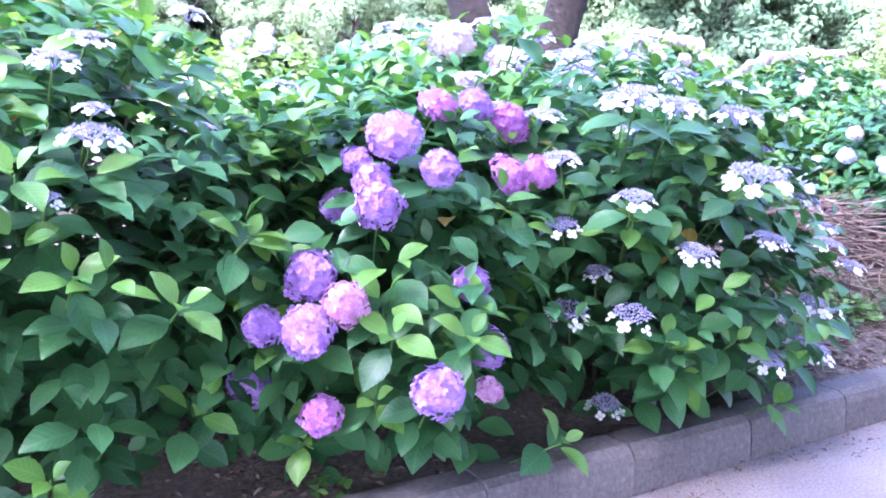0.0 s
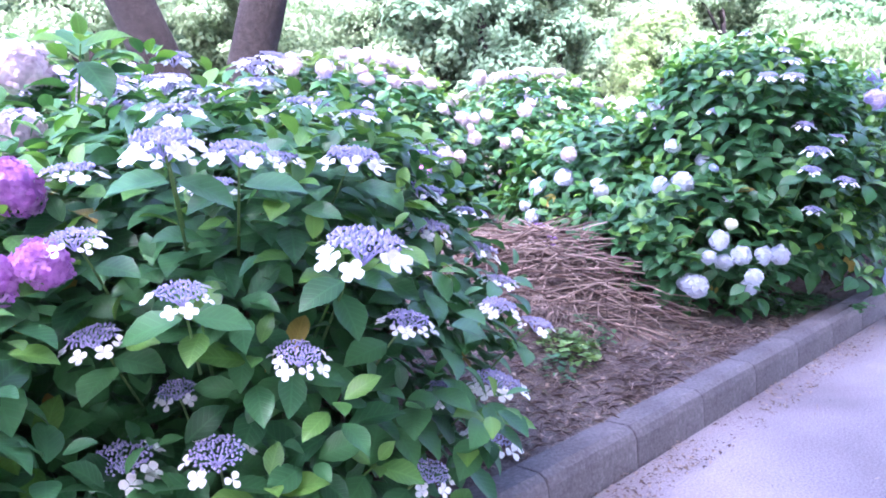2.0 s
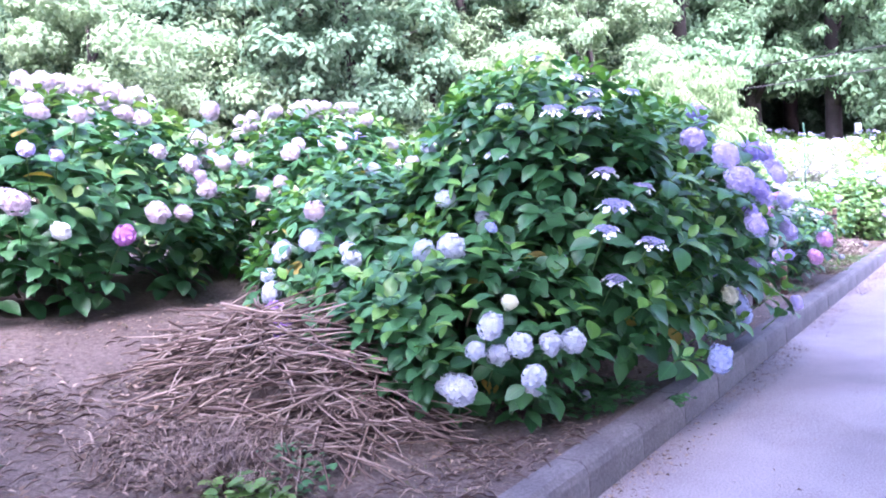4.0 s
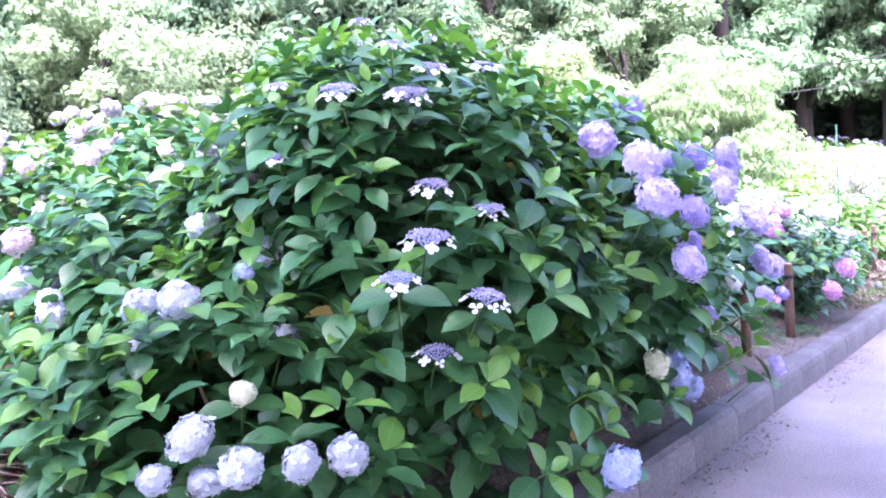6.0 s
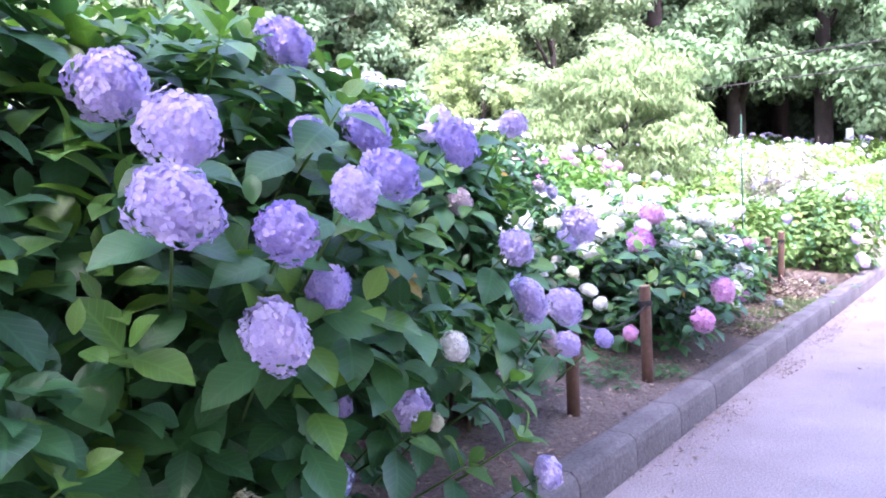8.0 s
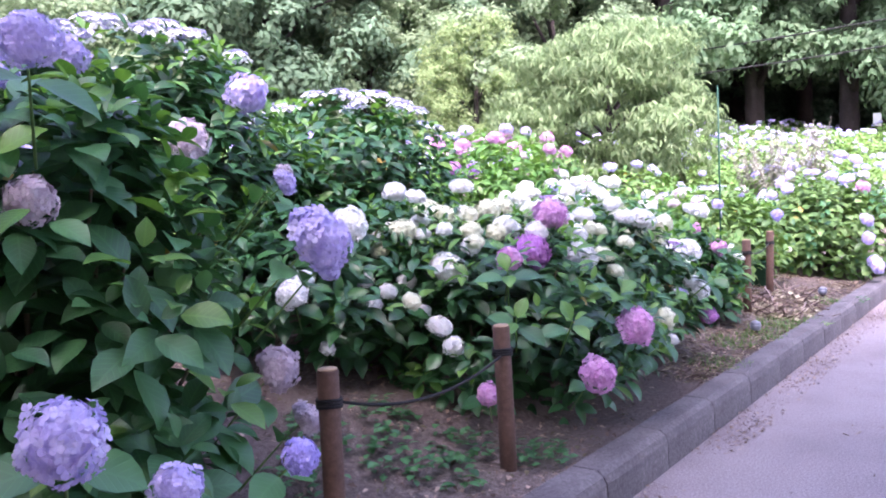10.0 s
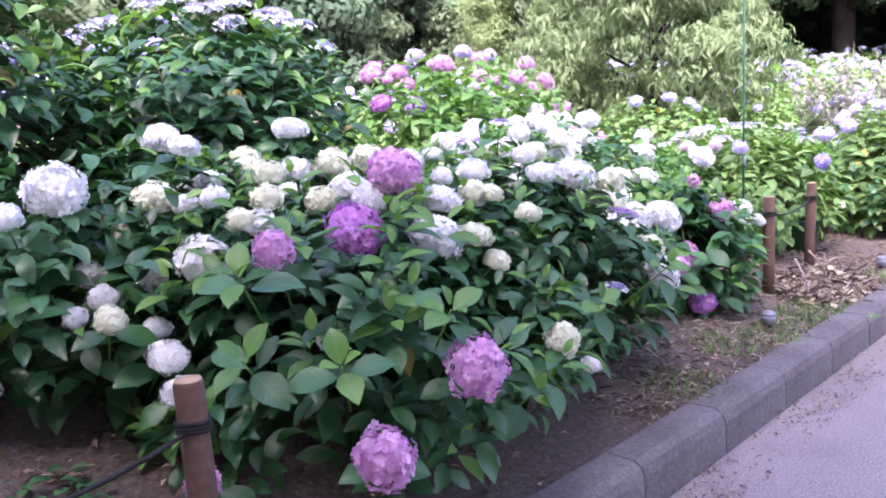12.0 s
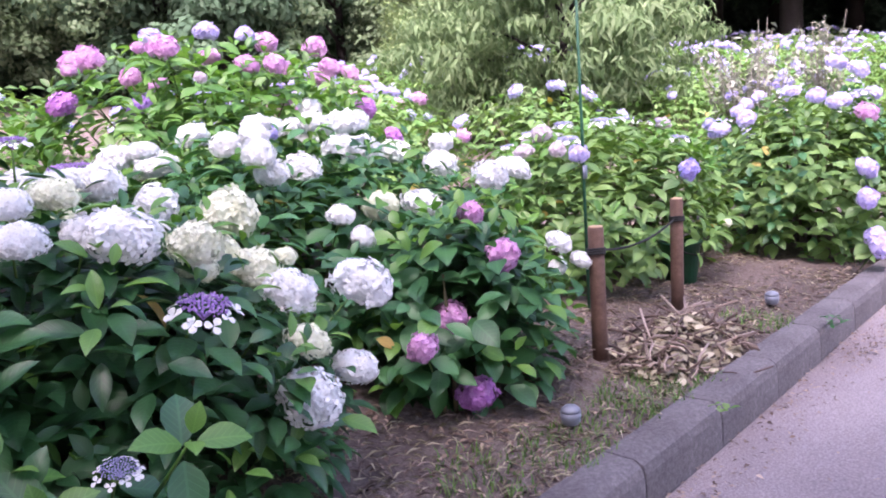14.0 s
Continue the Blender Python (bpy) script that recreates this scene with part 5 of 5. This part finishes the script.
grass_clump("dry_grass", 2.55, 1.30, 0.30, 500, 0.14, STRAW, "matted clump of dry brown grass", "dry grass", 81, 1.5)
weed(-1.1, 0.22, 0.07, 16, 0.04, "small seedling on dark soil", 90, YOUNG)
weed(15.0, -0.04, 0.05, 14, 0.05, "small weed growing from the kerb joint", 91)
weed(13.55, -0.03, 0.03, 9, 0.035, "small weed growing from the kerb joint", 92, PALE_LEAF)
weed(5.0, -0.05, 0.07, 16, 0.06, "small weed growing from the kerb joint", 93)


def dry_leaf_heap():
    rng = random.Random(44)
    x, y, ru, rv, h = 14.22, 0.45, 0.52, 0.25, 0.14
    ob = thing("dry_leaf_heap", x, y, ground_z(x, y), "small heap of pale withered leaves and stalks beside the posts", "leaf heap")
    part("mound", mound("mound", x, y, ru, rv, h * 0.8, SOIL), ob)
    pos, along, up = [], [], []
    for k in range(800):
        a, d = rng.uniform(0, 6.28), math.sqrt(rng.random())
        px, py = ru * d * math.cos(a), rv * d * math.sin(a)
        pos.append((px, py, ground_z(x + px, y + py) - ground_z(x, y) + heap_height(px, py, ru, rv, h) + rng.uniform(0, 0.03)))
        along.append((rng.uniform(-1, 1), rng.uniform(-1, 1), rng.uniform(-0.5, 0.5)))
        up.append((rng.uniform(-0.7, 0.7), rng.uniform(-0.7, 0.7), 1))
    me = leaf_batch("withered_leaves", [WITHERED], np.array(pos), frames_of(np.array(along), np.array(up)), np.array([rng.uniform(0.03, 0.07) for _ in pos]), np.zeros(len(pos), dtype=int))
    tagged(part("leaf_matter", me, ob), kind="stuff")
    sticks = [stick_mesh(s, 0.006) for s in (20, 21)]
    for k in range(110):
        a, d = rng.uniform(0, 6.28), math.sqrt(rng.random())
        px, py = ru * d * math.cos(a), rv * d * math.sin(a)
        z = ground_z(x + px, y + py) - ground_z(x, y) + heap_height(px, py, ru, rv, h) + 0.03
        part("stalk", rng.choice(sticks), ob, pose(px, py, z, rng.uniform(-35, 35), 0, rng.uniform(0, 360)) @ Matrix.Diagonal((1, rng.uniform(0.15, 0.4), 1, 1)))


WITHERED = leaf_material("withered_leaf", (0.17, 0.14, 0.10), (0.33, 0.285, 0.205), (0.55, 0.50, 0.38), 0.8, 0.2, False)
dry_leaf_heap()


# ---------------------------------------------------------------- small things in the bed
def solar_light(x, y):
    ob = thing("garden_light", x, y, ground_z(x, y), "small frosted grey solar garden light in the soil", "garden light", "solar garden lights")
    v, f = tube([(0, 0, -0.06), (0, 0, 0.0), (0, 0, 0.02)], [0.008, 0.014, 0.03], 12)
    part("spike", mesh_of("spike", v, f, [ROPE]), ob)
    v, f = tube([(0, 0, 0.02), (0, 0, 0.028), (0, 0, 0.05), (0, 0, 0.07)], [0.03, 0.037, 0.041, 0.041], 20)
    part("lens", mesh_of("lens", v, f, [GREY_PLASTIC]), ob, label="frosted grey lens")
    v, f = tube([(0, 0, 0.071), (0, 0, 0.082), (0, 0, 0.092), (0, 0, 0.098)], [0.041, 0.037, 0.026, 0.010], 20)
    part("cap", mesh_of("cap", v, f, [GREY_PLASTIC]), ob, label="rounded frosted cap")


for x, y in ((13.12, 0.40), (15.24, 0.37), (4.77, 0.45), (0.36, 0.30)):
    solar_light(x, y)


def bucket(x, y):
    ob = thing("bucket", x, y, ground_z(x, y), "dark green plastic bucket half hidden by leaves", "bucket")
    prof = [(0.0, 0.0), (0.10, 0.0), (0.13, 0.26), (0.142, 0.262), (0.142, 0.275), (0.128, 0.275), (0.098, 0.02), (0.0, 0.02)]
    n, verts, faces = 24, [], []
    for r, z in prof:
        verts += [(r * math.cos(2 * math.pi * i / n), r * math.sin(2 * math.pi * i / n), z) for i in range(n)]
    for j in range(len(prof) - 1):
        faces += [[j * n + i, j * n + (i + 1) % n, (j + 1) * n + (i + 1) % n, (j + 1) * n + i] for i in range(n)]
    part("body", mesh_of("body", verts, faces, [GREEN_PLASTIC]), ob)
    arc = [(0.14 * math.cos(t), -0.02 - 0.13 * math.sin(t), 0.25 - 0.06 * math.sin(t)) for t in [math.pi * i / 12 for i in range(13)]]
    v, f = tube(arc, [0.004] * 13, 6)
    part("handle", mesh_of("handle", v, f, [ROPE]), ob)


bucket(15.42, 1.02)


def corner_stone(x, y):
    bm = bmesh.new()
    bmesh.ops.create_cube(bm, size=1)
    bmesh.ops.scale(bm, vec=(0.5, 0.34, 0.2), verts=bm.verts)
    bmesh.ops.bevel(bm, geom=bm.edges[:], offset=0.03, segments=3, affect="EDGES")
    me = bpy.data.meshes.new("edging_stone")
    bm.to_mesh(me)
    bm.free()
    me.materials.append(CONCRETE)
    ob = new("edging_stone", me)
    ob.matrix_world = pose(x, y, ground_z(x, y) + 0.02, 0, 0, 35)
    tagged(ob, "grey concrete edging stone sunk in the soil", "edging stone")


corner_stone(-2.22, 0.78)


# ---------------------------------------------------------------- litter
def litter(name, label, count, xs, ys, size, seed, mats, lift, rise=(0.004, 0.014), thin=1.0):
    rng = random.Random(seed)
    pos, along, up = [], [], []
    while len(pos) < count:
        x, y = rng.uniform(*xs), ys[0] + (ys[1] - ys[0]) * rng.random()
        if noise.noise((x * 1.3, y * 2.0, seed)) < rng.uniform(-0.5, 0.4):
            continue
        pos.append((x, y, lift(x, y) + rng.uniform(*rise)))
        b = rng.uniform(0, 6.28)
        along.append((math.cos(b), math.sin(b), rng.uniform(-0.15, 0.15)))
        up.append((rng.uniform(-0.4, 0.4), rng.uniform(-0.4, 0.4), 1))
    basis = frames_of(np.array(along), np.array(up))
    basis[:, :, 0] *= np.array([thin * rng.uniform(0.3, 1.2) for _ in pos])[:, None]
    me = leaf_batch(name, mats, np.array(pos), basis, np.array([rng.uniform(*size) for _ in pos]), np.array([rng.randrange(len(mats)) for _ in pos]), True)
    tagged(new(name, me), label, "litter", kind="stuff")


litter("mulch", "brown bark chips and dead leaves on the soil", 24000, (-2.5, 17), (0.19, 2.8), (0.014, 0.05), 95, [LITTER, STEM, LITTER], ground_z, (0.004, 0.03))
litter("straw_litter", "thin straw and stalk fragments on the bare soil", 5200, (1.2, 4.4), (0.2, 2.4), (0.04, 0.13), 98, [STRAW], ground_z, (0.006, 0.035), 0.14)
litter("dry_straw", "short pale straw and leaf scraps on the bare soil", 3600, (11.4, 16.4), (0.19, 1.1), (0.03, 0.10), 99, [WITHERED, STRAW], ground_z, (0.004, 0.02), 0.2)
litter("kerb_litter", "dry leaf fragments gathered along the kerb", 4200, (-1, 17), (-0.22, -0.002), (0.01, 0.035), 96, [LITTER, STRAW], lambda x, y: 0.003)
litter("path_litter", "scattered dry leaf fragments on the asphalt", 420, (-1, 17), (-2.0, -0.1), (0.008, 0.03), 97, [LITTER, STRAW], lambda x, y: 0.003)

TWIG = stick_mesh(60, 0.006)
for x, y, rot, length in ((11.35, -0.62, 70, 0.14), (3.6, -0.75, 20, 0.12), (14.05, 0.06, 60, 0.26), (3.15, -0.35, 110, 0.2), (8.2, -0.25, 100, 0.12)):
    ob = new("twig", TWIG)
    ob.matrix_world = pose(x, y, (0.012 if y < 0 else 0.195), 0, 0, rot) @ Matrix.Diagonal((0.7, length, 0.7, 1))
    tagged(ob, "thin dry brown twig lying flat", "twig", "fallen twigs")


# ---------------------------------------------------------------- kerb stones
KERB_MESHES = [kerb_block(s) for s in (1, 2, 3)]
for i in range(60):
    part("kerb_stone", KERB_MESHES[i % 3], kerb, Matrix.Translation((-7.756 + i * KERB_LENGTH, 0, 0)))
